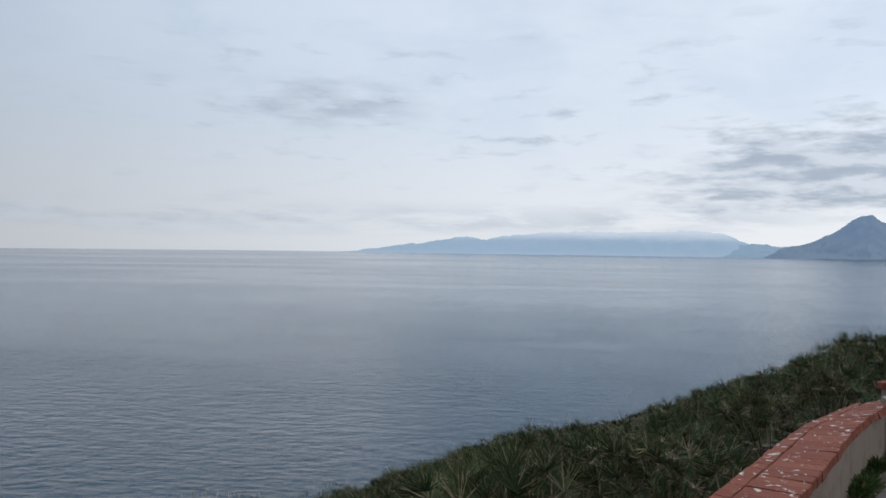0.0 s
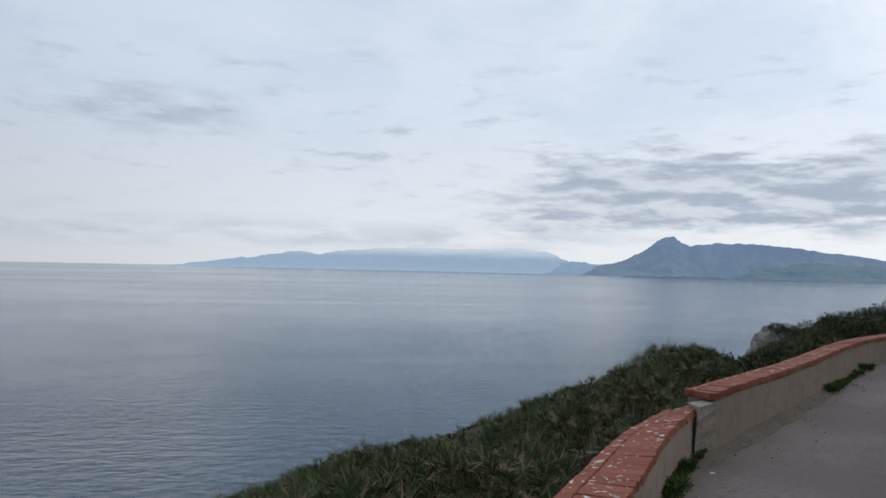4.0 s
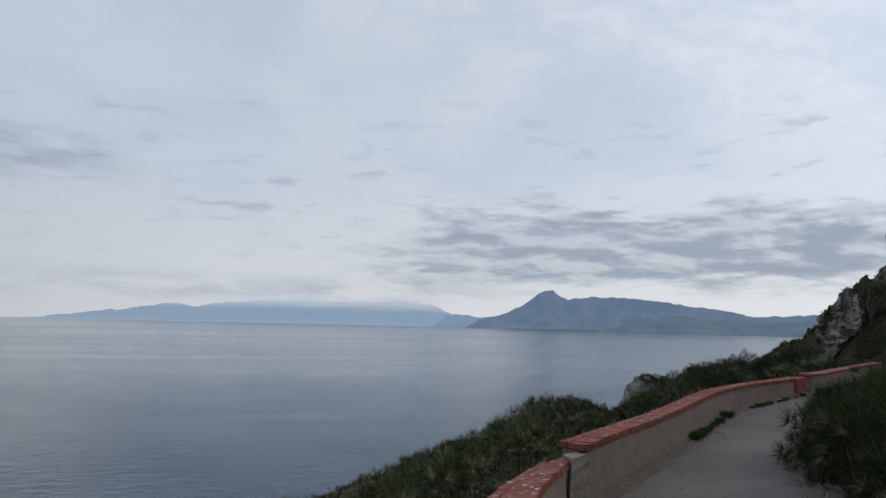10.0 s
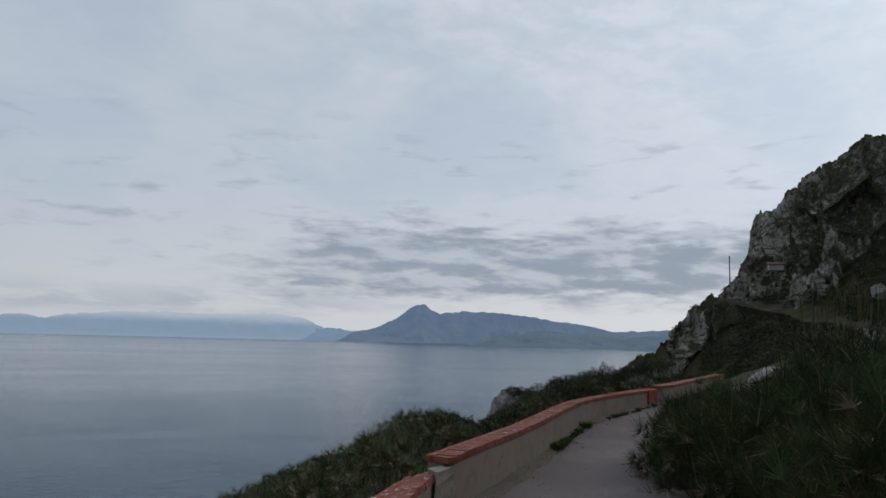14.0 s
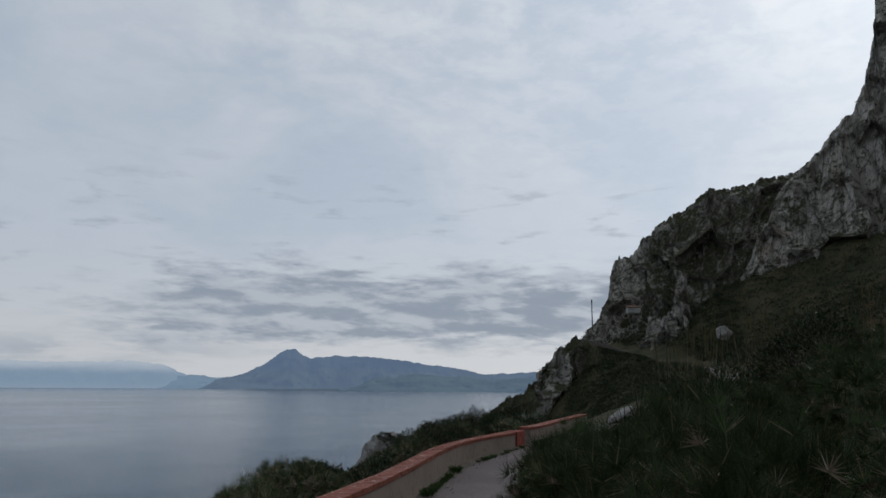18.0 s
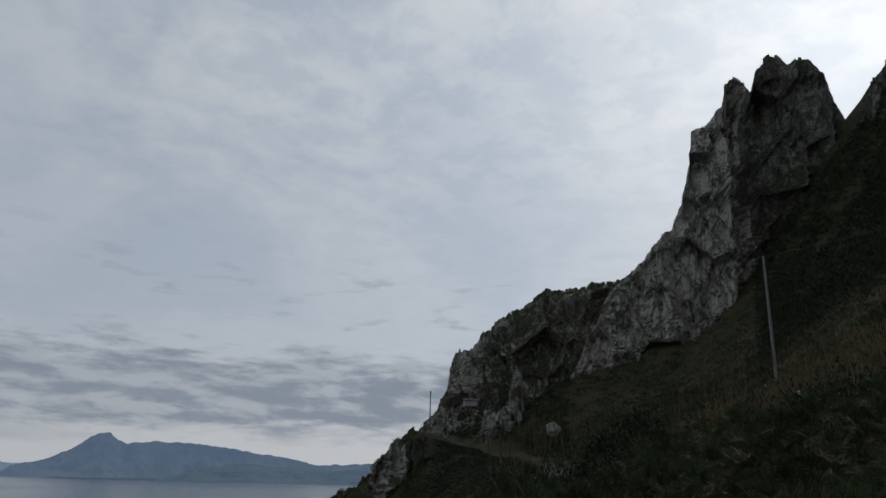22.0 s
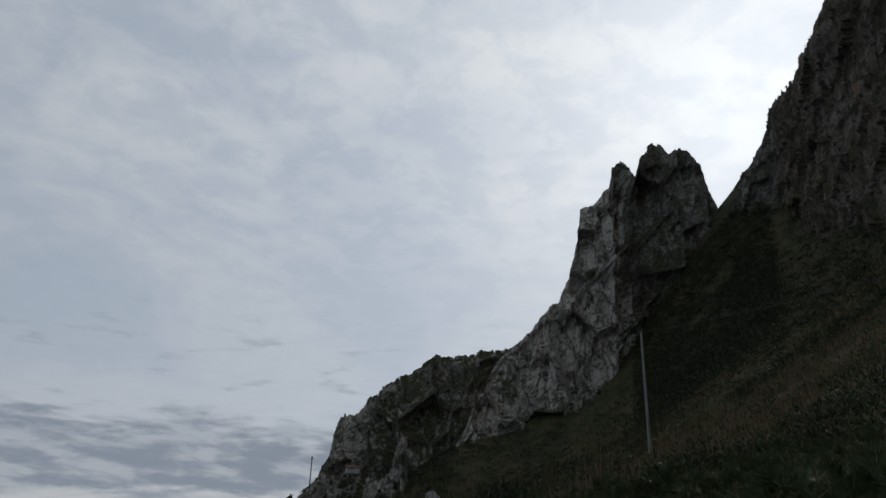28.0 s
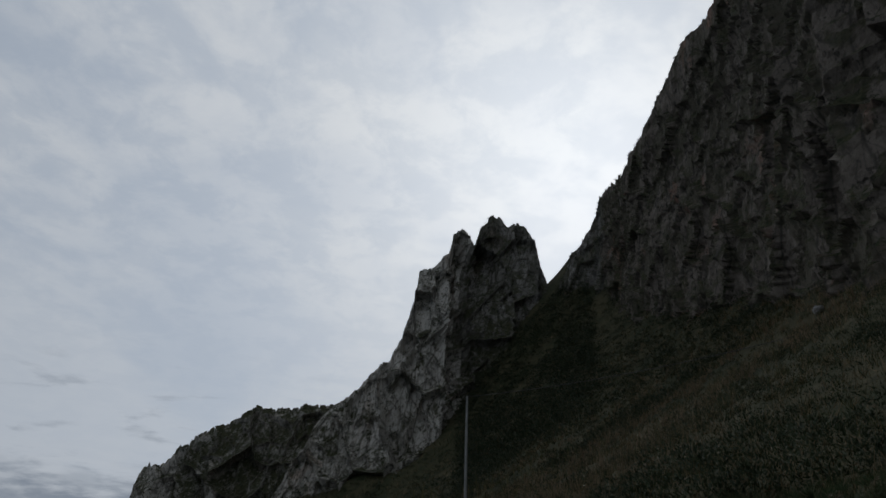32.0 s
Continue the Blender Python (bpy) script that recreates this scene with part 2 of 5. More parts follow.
ROCK = rock_material("limestone", (0.60, 0.555, 0.49), (0.46, 0.425, 0.372), (0.105, 0.097, 0.085), (0.400, 0.286, 0.219))
SCRUBROCK = rock_material("overgrown_limestone", (0.45, 0.42, 0.372), (0.31, 0.287, 0.25), (0.065, 0.06, 0.051), (0.320, 0.246, 0.195), 0.30, 0.28, 0.455)
OVERGROWN = rock_material("bushy_limestone", (0.360, 0.335, 0.288), (0.220, 0.202, 0.172), (0.050, 0.046, 0.037), (0.260, 0.207, 0.158), 0.2, 0.28, 0.40)
CRAG = rock_material("pale_fluted_limestone", (0.497, 0.470, 0.415), (0.358, 0.333, 0.291), (0.080, 0.074, 0.064), (0.304, 0.268, 0.223), 0.5)
DARKROCK = rock_material("dark_scrub_limestone", (0.36, 0.335, 0.30), (0.24, 0.22, 0.197), (0.055, 0.051, 0.044), (0.22, 0.17, 0.135), 0.25, 0.4, 0.45)
# darker base carries the backlit wall's shade; brown and red are rock colour
BROWN = rock_material("dark_reddish_limestone", (0.245, 0.208, 0.172), (0.160, 0.135, 0.112), (0.036, 0.033, 0.028), (0.32, 0.175, 0.125), 0.40, 0.6, 0.465)
SAND = mottle("sandy_grit", (0.149, 0.128, 0.109), (0.115, 0.099, 0.085), (0.081, 0.071, 0.061), 2.5, 45.0, 0.97, 0.7, 0.01, 0.1)
PALE = mottle("pale_limestone", (0.36, 0.345, 0.32), (0.25, 0.24, 0.22), (0.11, 0.104, 0.095), 4.5, 14.0, 0.95, 0.8, 0.04, 0.15)
EARTH = mottle("scrub_ground", (0.030, 0.034, 0.016), (0.068, 0.059, 0.031), (0.020, 0.022, 0.010), 0.14, 1.7, 0.97, 0.8, 0.15, 0.1)
ROADMAT = mottle("worn_asphalt", (0.128, 0.107, 0.104), (0.175, 0.150, 0.142), (0.100, 0.084, 0.082), 0.55, 30.0, 0.92, 0.5, 0.006, 0.25)
PLASTER = mottle("aged_plaster", (0.310, 0.258, 0.225), (0.262, 0.217, 0.189), (0.222, 0.186, 0.162), 1.1, 7.0, 0.93, 0.2, 0.01, 0.2)
REDPAINT = mottle("faded_red_paint", (0.30, 0.055, 0.04), (0.22, 0.05, 0.04), (0.26, 0.18, 0.15), 6.0, 22.0, 0.85, 0.3, 0.004, 0.2)
WHITE = mottle("whitewash", (0.72, 0.70, 0.66), (0.62, 0.60, 0.56), (0.5, 0.48, 0.45), 0.8, 6.0, 0.9, 0.2, 0.01, 0.2)
LIMEWASH = mottle("grey_limewash", (0.50, 0.48, 0.45), (0.40, 0.38, 0.35), (0.26, 0.25, 0.23), 0.8, 6.0, 0.9, 0.2, 0.01, 0.2)
TILE = mottle("roof_tile", (0.20, 0.115, 0.085), (0.17, 0.10, 0.08), (0.11, 0.08, 0.065), 1.5, 8.0, 0.9, 0.3, 0.01, 0.2)
WOOD = mottle("weathered_wood", (0.085, 0.078, 0.07), (0.12, 0.105, 0.09), (0.05, 0.045, 0.04), 2.0, 18.0, 0.9, 0.3, 0.01, 0.2)
CONCRETE = mottle("concrete_pole", (0.30, 0.295, 0.28), (0.24, 0.235, 0.22), (0.17, 0.165, 0.155), 1.2, 14.0, 0.9, 0.3, 0.01, 0.2)
STEEL = mottle("dark_steel", (0.05, 0.05, 0.05), (0.07, 0.065, 0.06), (0.09, 0.06, 0.045), 4.0, 30.0, 0.6, 0.2, 0.003, 0.4)
PALM = leafy("palm_blades", (0.035, 0.056, 0.023), (0.108, 0.138, 0.064), (0.26, 0.21, 0.135), 0.19, 0.65, 0.12)
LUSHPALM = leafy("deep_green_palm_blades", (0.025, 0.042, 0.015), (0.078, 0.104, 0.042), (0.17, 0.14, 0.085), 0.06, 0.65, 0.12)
DRYPALM = leafy("dry_palm_blades", (0.13, 0.092, 0.058), (0.25, 0.195, 0.138), (0.34, 0.29, 0.23), 0.15, 0.8, 0.15)
SHRUB = leafy("shrub_leaves", (0.017, 0.028, 0.011), (0.044, 0.056, 0.023), (0.12, 0.092, 0.05), 0.08, 0.6, 0.2)
WEED = leafy("weed_leaves", (0.045, 0.085, 0.022), (0.085, 0.13, 0.04), (0.17, 0.14, 0.07), 0.05, 0.6, 0.25)
STRAW = leafy("dry_grass", (0.17, 0.115, 0.068), (0.29, 0.22, 0.14), (0.10, 0.09, 0.04), 0.2, 0.85, 0.1)
GREENGRASS = leafy("hill_grass", (0.034, 0.042, 0.016), (0.084, 0.082, 0.036), (0.20, 0.145, 0.082), 0.28, 0.8, 0.1)


def brick_material():
    mat, n, s = material("coping_brick")
    p = place(n)
    r = n.add("ShaderNodeObjectInfo").outputs["Random"]
    col = n.mix(r, (0.185, 0.055, 0.039), (0.255, 0.088, 0.059))
    col = n.mix(n.ramp(n.noise(p, 5.0, 4), 0.45, 0.7, 0.0, 0.6), col, (0.24, 0.068, 0.044))
    col = n.mix(n.ramp(n.noise(p, 60.0, 3), 0.5, 0.75, 0.0, 0.45), col, (0.289, 0.128, 0.085))
    lichen = n.m("MULTIPLY", n.ramp(n.noise(p, 19.0, 4, 0.55, 0.6), 0.608, 0.645), n.ramp(n.noise(p, 2.3, 2), 0.30, 0.42))
    up = n.ramp(n.xyz(n.add("ShaderNodeNewGeometry").outputs["Normal"])[2], 0.5, 0.9)
    lichen = n.m("MULTIPLY", lichen, up)
    col = n.mix(n.m("MULTIPLY", lichen, 0.85), col, (0.66, 0.63, 0.58))
    n.put(s.inputs["Base Color"], col)
    s.inputs["Roughness"].default_value = 0.88
    s.inputs["Specular IOR Level"].default_value = 0.25
    n.put(s.inputs["Normal"], n.bump(n.noise(p, 45.0, 4), 0.4, 0.004))
    return mat


BRICK = brick_material()


def sea_material():
    mat, n, s = material("sea_water")
    p = place(n)
    x, y, z = n.xyz(p)
    a = radians(-20)
    u = n.m("ADD", n.m("MULTIPLY", x, math.cos(a)), n.m("MULTIPLY", y, math.sin(a)))
    v = n.m("SUBTRACT", n.m("MULTIPLY", y, math.cos(a)), n.m("MULTIPLY", x, math.sin(a)))
    swell = n.vec(n.m("MULTIPLY", u, 0.6), v)
    far = n.vm("LENGTH", n.vec(x, y))
    lane = n.noise(n.vec(n.m("MULTIPLY", u, 0.0012), n.m("MULTIPLY", v, 0.0035)), 1.0, 4, 0.55, 0.6)
    gust = n.noise(p, 0.022, 6, 0.62, 0.4)
    chop = n.noise(swell, 0.70, 5, 0.58)
    wave = n.noise(swell, 0.30, 2, 0.5)
    ripple = n.noise(swell, 1.7, 4, 0.6)
    height = n.m("ADD", n.m("MULTIPLY", wave, 0.65), n.m("ADD", n.m("MULTIPLY", chop, 0.55), n.m("MULTIPLY", ripple, 0.10)))
    node = n.bump(height, 1.0, 2.4).node
    n.put(node.inputs["Strength"], n.m("MULTIPLY", n.m("MULTIPLY", n.ramp(lane, 0.40, 0.60, 0.55, 1.05), n.ramp(gust, 0.34, 0.66, 0.76, 1.28)), n.ramp(n.m("LOGARITHM", far, 10.0), 2.05, 2.80, 1.0, 0.20)))
    n.put(s.inputs["Base Color"], n.mix(n.ramp(lane, 0.35, 0.65), (0.012, 0.037, 0.068), (0.020, 0.052, 0.088)))
    n.put(s.inputs["Roughness"], n.m("ADD", n.ramp(lane, 0.30, 0.70, 0.0, 0.05), n.ramp(n.m("LOGARITHM", far, 10.0), 2.2, 3.2, 0.06, 0.12)))
    s.inputs["IOR"].default_value = 1.333
    n.put(s.inputs["Normal"], node.outputs[0])
    return mat


WATER = sea_material()


def distance_material(name, ground, air, top_air, low, high, mist_glow=0.0):
    """Far land as if through kilometres of sea air: the haze is painted as blue emission, which gives most of its
    light; a paler foot paints mist, and a paler crest may paint cloud.
    """
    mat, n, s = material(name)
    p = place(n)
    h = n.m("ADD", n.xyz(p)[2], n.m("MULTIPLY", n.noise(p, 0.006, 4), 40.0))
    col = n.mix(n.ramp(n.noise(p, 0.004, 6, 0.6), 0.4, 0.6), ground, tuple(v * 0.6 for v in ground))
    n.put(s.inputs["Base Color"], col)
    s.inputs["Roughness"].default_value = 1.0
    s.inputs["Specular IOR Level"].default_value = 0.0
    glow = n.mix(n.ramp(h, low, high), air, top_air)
    n.put(s.inputs["Emission Color"], n.mix(n.ramp(h, SEA + 15, SEA + 50, mist_glow, 0.0), glow, (0.42, 0.49, 0.56)))
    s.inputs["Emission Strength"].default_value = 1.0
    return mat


# ---- numpy noise ----
def hashed(ix, iy, iz, seed):
    h = (ix.astype(np.int64) * 374761393 + iy.astype(np.int64) * 668265263 + iz.astype(np.int64) * 2147483647 + seed * 974711) & 0xFFFFFFFF
    h = ((h ^ (h >> 13)) * 1274126177) & 0xFFFFFFFF
    h = ((h ^ (h >> 16)) * 2246822519) & 0xFFFFFFFF
    return ((h ^ (h >> 15)) & 0xFFFFFF) / float(0xFFFFFF)


def vnoise(x, y, z=None, seed=0):
    """Smooth value noise, -1 to 1."""
    z = np.zeros_like(x) if z is None else z
    ix, iy, iz = np.floor(x), np.floor(y), np.floor(z)
    fx, fy, fz = x - ix, y - iy, z - iz
    fx, fy, fz = (f * f * (3 - 2 * f) for f in (fx, fy, fz))
    total = 0
    for a in (0, 1):
        for b in (0, 1):
            for c in (0, 1):
                w = (fx if a else 1 - fx) * (fy if b else 1 - fy) * (fz if c else 1 - fz)
                total = total + w * hashed(ix + a, iy + b, iz + c, seed)
    return total * 2 - 1


def fbm(x, y, z=None, octaves=4, seed=0, gain=0.5):
    total, amp = 0, 1.0
    for k in range(octaves):
        total = total + amp * vnoise(x * 2 ** k, y * 2 ** k, None if z is None else z * 2 ** k, seed + k * 17)
        amp *= gain
    return total


def blocks(x, y, seed=0):
    """Broken rock in two dimensions: each cell a tilted facet, with a gap between cells."""
    ix, iy = np.floor(x), np.floor(y)
    zero = np.zeros_like(ix)
    best, second = np.full(x.shape, 9.0), np.full(x.shape, 9.0)
    value = np.zeros(x.shape)
    for a in (-1, 0, 1):
        for b in (-1, 0, 1):
            cx, cy = ix + a, iy + b
            dx = x - cx - hashed(cx, cy, zero, seed)
            dy = y - cy - hashed(cx, cy, zero, seed + 1)
            d = np.sqrt(dx * dx + dy * dy)
            v = hashed(cx, cy, zero, seed + 2) * 2 - 1 + dx * (hashed(cx, cy, zero, seed + 3) * 2 - 1) + dy * (hashed(cx, cy, zero, seed + 4) * 2 - 1)
            closer = d < best
            second = np.where(closer, best, np.minimum(second, d))
            value = np.where(closer, v, value)
            best = np.where(closer, d, best)
    return value - 1.2 * np.clip(1 - (second - best) / 0.14, 0, 1)


# ---- building helpers ----
def mesh_of(name, verts, faces, mat, smooth=False):
    me = bpy.data.meshes.new(name)
    me.from_pydata([tuple(v) for v in np.asarray(verts, float).tolist()], [], [tuple(f) for f in faces])
    me.materials.append(mat)
    if smooth:
        me.polygons.foreach_set("use_smooth", [True] * len(me.polygons))
    me.update()
    return me


def from_bm(name, bm, mat, smooth=False):
    me = bpy.data.meshes.new(name)
    bm.to_mesh(me)
    bm.free()
    me.materials.append(mat)
    if smooth:
        me.polygons.foreach_set("use_smooth", [True] * len(me.polygons))
    return me


def part(name, data, parent, label=""):
    ob = new(name, data)
    ob.parent = parent
    return tagged(ob, label) if label else ob


def thing(name, m, label, category, group="", kind=""):
    ob = new(name)
    ob.empty_display_size = 0.2
    ob.matrix_world = m
    return tagged(ob, label, category, group, kind)


def grid_faces(rows_, cols, wrap=False):
    i = np.arange(rows_ - 1)[:, None]
    j = np.arange(cols if wrap else cols - 1)[None, :]
    k = (j + 1) % cols
    f = np.stack([i * cols + j, i * cols + k, (i + 1) * cols + k, (i + 1) * cols + j], -1)
    return f.reshape(-1, 4).tolist()


def box(bm, lo, hi, m=None, bevel=0.0):
    res = bmesh.ops.create_cube(bm, size=1.0)
    vs = res["verts"]
    c = (Vector(lo) + Vector(hi)) / 2
    d = Vector(hi) - Vector(lo)
    for v in vs:
        v.co = Vector((v.co.x * d.x, v.co.y * d.y, v.co.z * d.z)) + c
        if m is not None:
            v.co = m @ v.co
    if bevel:
        bmesh.ops.bevel(bm, geom=list({e for v in vs for e in v.link_edges}), offset=bevel, segments=1, affect="EDGES")


def tube(bm, a, b, r0, r1, sides=8):
    a, b = Vector(a), Vector(b)
    q = (b - a).to_track_quat("Z", "Y").to_matrix()
    rings = []
    for p, r in ((a, r0), (b, r1)):
        rings.append([bm.verts.new(p + q @ Vector((math.cos(k * math.tau / sides) * r, math.sin(k * math.tau / sides) * r, 0))) for k in range(sides)])
    for k in range(sides):
        bm.faces.new((rings[0][k], rings[0][(k + 1) % sides], rings[1][(k + 1) % sides], rings[1][k]))
    bm.faces.new(rings[1])
    bm.faces.new(rings[0][::-1])


# ---- lie of the land ----
# road centre line: x, y, height
ROAD = np.array([(-70, -62, -1.5), (-30, -24, -0.8), (-11, -9.6, -0.25), (-4, -4.2, -0.05), (1.0, -0.35, 0.0), (3.3, 1.40, 0.02), (5.35, 2.75, 0.08),
                 (8.2, 4.0, 0.14), (11.0, 5.3, 0.19), (13.0, 5.9, 0.22), (15.5, 6.3, 0.26), (22, 7.3, 0.4), (35, 9.2, 0.8), (70, 15.5, 2.2),
                 (110, 26.5, 3.8), (140, 38, 5.2), (158, 49, 6.3), (173, 59, 8.0), (186, 68.5, 10.2), (196, 79, 12.6), (199, 88, 14.0)])
HALF = 1.62         # half the road's width


def along_road(x, y):
    """Signed distance from the road's centre (hill side positive) and the road's height there."""
    best = np.full(x.shape, 1e9)
    side, height = np.zeros(x.shape), np.zeros(x.shape)
    for (ax, ay, az_), (bx, by, bz) in zip(ROAD[:-1], ROAD[1:]):
        dx, dy = bx - ax, by - ay
        t = np.clip(((x - ax) * dx + (y - ay) * dy) / (dx * dx + dy * dy), 0, 1)
        ex, ey = x - ax - t * dx, y - ay - t * dy
        d = np.sqrt(ex * ex + ey * ey)
        s = np.where(dx * ey - dy * ex < 0, 1.0, -1.0)
        near = d < best
        best, side, height = np.where(near, d, best), np.where(near, s, side), np.where(near, az_ + t * (bz - az_), height)
    return best * side, height


def land(x, y, rough=True):
    x, y = np.asarray(x, float), np.asarray(y, float)
    d, h = along_road(x, y)
    e = np.clip(d - HALF, 0, None)
    ec = np.minimum(e, 120)
    up = 0.5 * (1 - np.exp(-e / 0.9)) + 0.35 * ec + 0.006 * ec ** 2 + (e - ec) * 0.9
    f = np.clip(-d - HALF - 0.35, 0, None)
    down = -0.16 * np.minimum(f, 2.8) - 0.62 * np.clip(f - 2.8, 0, 5) - 1.0 * np.clip(f - 7.8, 0, None)
    z = h + up + np.maximum(down, SEA - 8 - h)
    z = z + 8.0 * np.exp(-((x - 181) ** 2 + (y - 37) ** 2) / 340.0)
    z = z + 3.2 * np.exp(-((x - 184) ** 2 + (y - 16) ** 2) / 45.0)
    z = z + 6.0 * np.exp(-((x - 194) ** 2 + (y + 35) ** 2) / 500.0)
    out = np.sqrt(x * x + y * y)
    north = np.clip((x - 90) / 40, 0, 1) * np.clip(y - 91, 0, None)
    z = np.maximum(z - 3.0 * np.clip(out - 218, 0, None) - 3.0 * north, SEA - 8)
    if rough:
        off = np.clip((np.abs(d) - HALF - 0.4) / 6, 0, 1)
        z = z + off * (0.35 * fbm(x / 9, y / 9, None, 4, 5) + 1.6 * np.clip((np.abs(d) - 15) / 60, 0, 1) * fbm(x / 34, y / 34, None, 4, 9))
    return z - np.where(np.abs(d) < HALF + 0.05, 0.06, 0.0)


def land_at(x, y):
    return float(land(np.array([x]), np.array([y]))[0])


def spot(az, r):
    return r * math.sin(radians(az)), r * math.cos(radians(az))


def on_land(az, r, sink=0.0):
    x, y = spot(az, r)
    return Vector((x, y, land_at(x, y) - sink))


def build_ground():
    az = np.concatenate([np.arange(-40, 135, 0.5), np.arange(135, 320, 3.0)])
    r = np.concatenate([[0.15], np.geomspace(0.7, 520, 170)])
    R, A = np.meshgrid(r, np.radians(az), indexing="ij")
    X, Y = R * np.sin(A), R * np.cos(A)
    Z = land(X, Y)
    me = mesh_of("ground", np.stack([X, Y, Z], -1).reshape(-1, 3), grid_faces(len(r), len(az), True), EARTH, True)
    tagged(new("ground", me), "steep coastal hillside of brown earth and low scrub", "hillside", kind="structure")


def build_sea():
    az = np.radians(np.arange(0, 360, 3.0))
    r = np.concatenate([[20], np.geomspace(60, FAR, 40)])
    R, A = np.meshgrid(r, az, indexing="ij")
    v = np.stack([R * np.sin(A), R * np.cos(A), np.full_like(R, SEA)], -1).reshape(-1, 3)
    tagged(new("water", mesh_of("water", v, grid_faces(len(r), len(az), True), WATER, True)),
           "calm grey-blue sea with small ripples and pale wind lanes", "sea", kind="structure")


def curve_through(points, step):
    """Even points along a smooth line through the given ones."""
    p = np.array(points, float)
    ext = np.vstack([2 * p[0] - p[1], p, 2 * p[-1] - p[-2]])
    out = []
    for k in range(1, len(ext) - 2):
        a, b, c, d = ext[k - 1:k + 3]
        for t in np.linspace(0, 1, 24, endpoint=False):
            out.append(0.5 * (2 * b + (c - a) * t + (2 * a - 5 * b + 4 * c - d) * t ** 2 + (3 * b - a - 3 * c + d) * t ** 3))
    out = np.array(out + [p[-1]])
    s = np.concatenate([[0], np.cumsum(np.linalg.norm(np.diff(out[:, :2], axis=0), axis=1))])
    q = np.arange(0, s[-1], step)
    return np.stack([np.interp(q, s, out[:, k]) for k in range(out.shape[1])], -1)


def side_of(line):
    t = np.gradient(line[:, :2], axis=0)
    t /= np.linalg.norm(t, axis=1)[:, None]
    return np.stack([t[:, 1], -t[:, 0]], -1), t          # to the right, along


def build_road():
    line = curve_through(ROAD, 0.5)
    right, _ = side_of(line)
    across = np.linspace(-1, 1, 9)
    v = []
    for k, w in enumerate(across):
        half = HALF + (0.32 if w < 0 else 0.0) + 0.06 * vnoise(line[:, 0] * 0.9, line[:, 1] * 0.9, None, 3 + k) * (abs(w) == 1)
        xy = line[:, :2] + right * (half * w)[:, None]
        v.append(np.c_[xy, line[:, 2] + 0.035 * (1 - w * w) - 0.02 * (abs(w) == 1) * 3 + 0.006 * vnoise(xy[:, 0] * 2, xy[:, 1] * 2, None, 8)])
    v = np.stack(v, 1)
    tagged(new("road", mesh_of("road", v.reshape(-1, 3), grid_faces(len(line), 9), ROADMAT, True)),
           "narrow grey worn asphalt lane along a coastal parapet", "road", kind="structure")


build_ground()
build_sea()
build_road()


# ---- far land ----
def far_ridge(name, label, crest, dist, mat, seed):
    """A mountain range: crest as (heading, elevation) in degrees."""
    c = np.array(crest)
    az = np.arange(c[0, 0], c[-1, 0], 0.06)
    el = np.interp(az, c[:, 0], c[:, 1]) + 0.05 * fbm(az * 2.2, az * 0, None, 4, seed)
    top = np.maximum(dist * np.tan(np.radians(el)) + EYE, SEA + 2)
    rows_ = []
    for v in np.linspace(0, 1, 22):
        wide = 650 * v ** 1.2
        r = dist - 650 + wide + 130 * fbm(az * 0.9, np.full_like(az, v * 3), None, 4, seed + 3) * v * (1 - v) * 3
        z = SEA - 3 + (top - SEA + 3) * (0.08 * v + 0.92 * v ** 1.35)
        rows_.append(np.stack([r * np.sin(np.radians(az)), r * np.cos(np.radians(az)), z], -1))
    for k in (1, 2):
        r = dist + 60 * k
        rows_.append(np.stack([r * np.sin(np.radians(az)), r * np.cos(np.radians(az)), top + (SEA - 3 - top) * k / 2], -1))
    v = np.array(rows_)
    tagged(new(name, mesh_of(name, v.reshape(-1, 3), grid_faces(len(rows_), len(az)), mat, True)), label, "mountains", kind="structure")


# each range glows: its haze is emission colour, set in its own material
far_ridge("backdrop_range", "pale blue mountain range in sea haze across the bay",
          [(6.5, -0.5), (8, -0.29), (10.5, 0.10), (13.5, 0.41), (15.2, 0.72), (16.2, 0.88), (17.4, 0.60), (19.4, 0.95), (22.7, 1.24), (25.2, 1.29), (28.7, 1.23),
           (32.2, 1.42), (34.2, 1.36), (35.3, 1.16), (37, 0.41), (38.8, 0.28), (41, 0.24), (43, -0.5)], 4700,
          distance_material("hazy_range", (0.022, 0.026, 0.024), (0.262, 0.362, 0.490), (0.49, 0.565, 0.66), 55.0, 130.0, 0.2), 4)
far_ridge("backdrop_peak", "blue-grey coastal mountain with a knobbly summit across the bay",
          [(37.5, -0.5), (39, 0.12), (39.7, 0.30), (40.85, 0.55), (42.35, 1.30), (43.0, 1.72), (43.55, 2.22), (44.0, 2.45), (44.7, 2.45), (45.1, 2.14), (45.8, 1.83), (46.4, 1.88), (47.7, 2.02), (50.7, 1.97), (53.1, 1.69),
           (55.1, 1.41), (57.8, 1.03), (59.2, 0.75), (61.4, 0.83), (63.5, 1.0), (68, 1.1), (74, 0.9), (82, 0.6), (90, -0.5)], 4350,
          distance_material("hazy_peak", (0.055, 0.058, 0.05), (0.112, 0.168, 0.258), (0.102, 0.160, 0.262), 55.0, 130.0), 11)


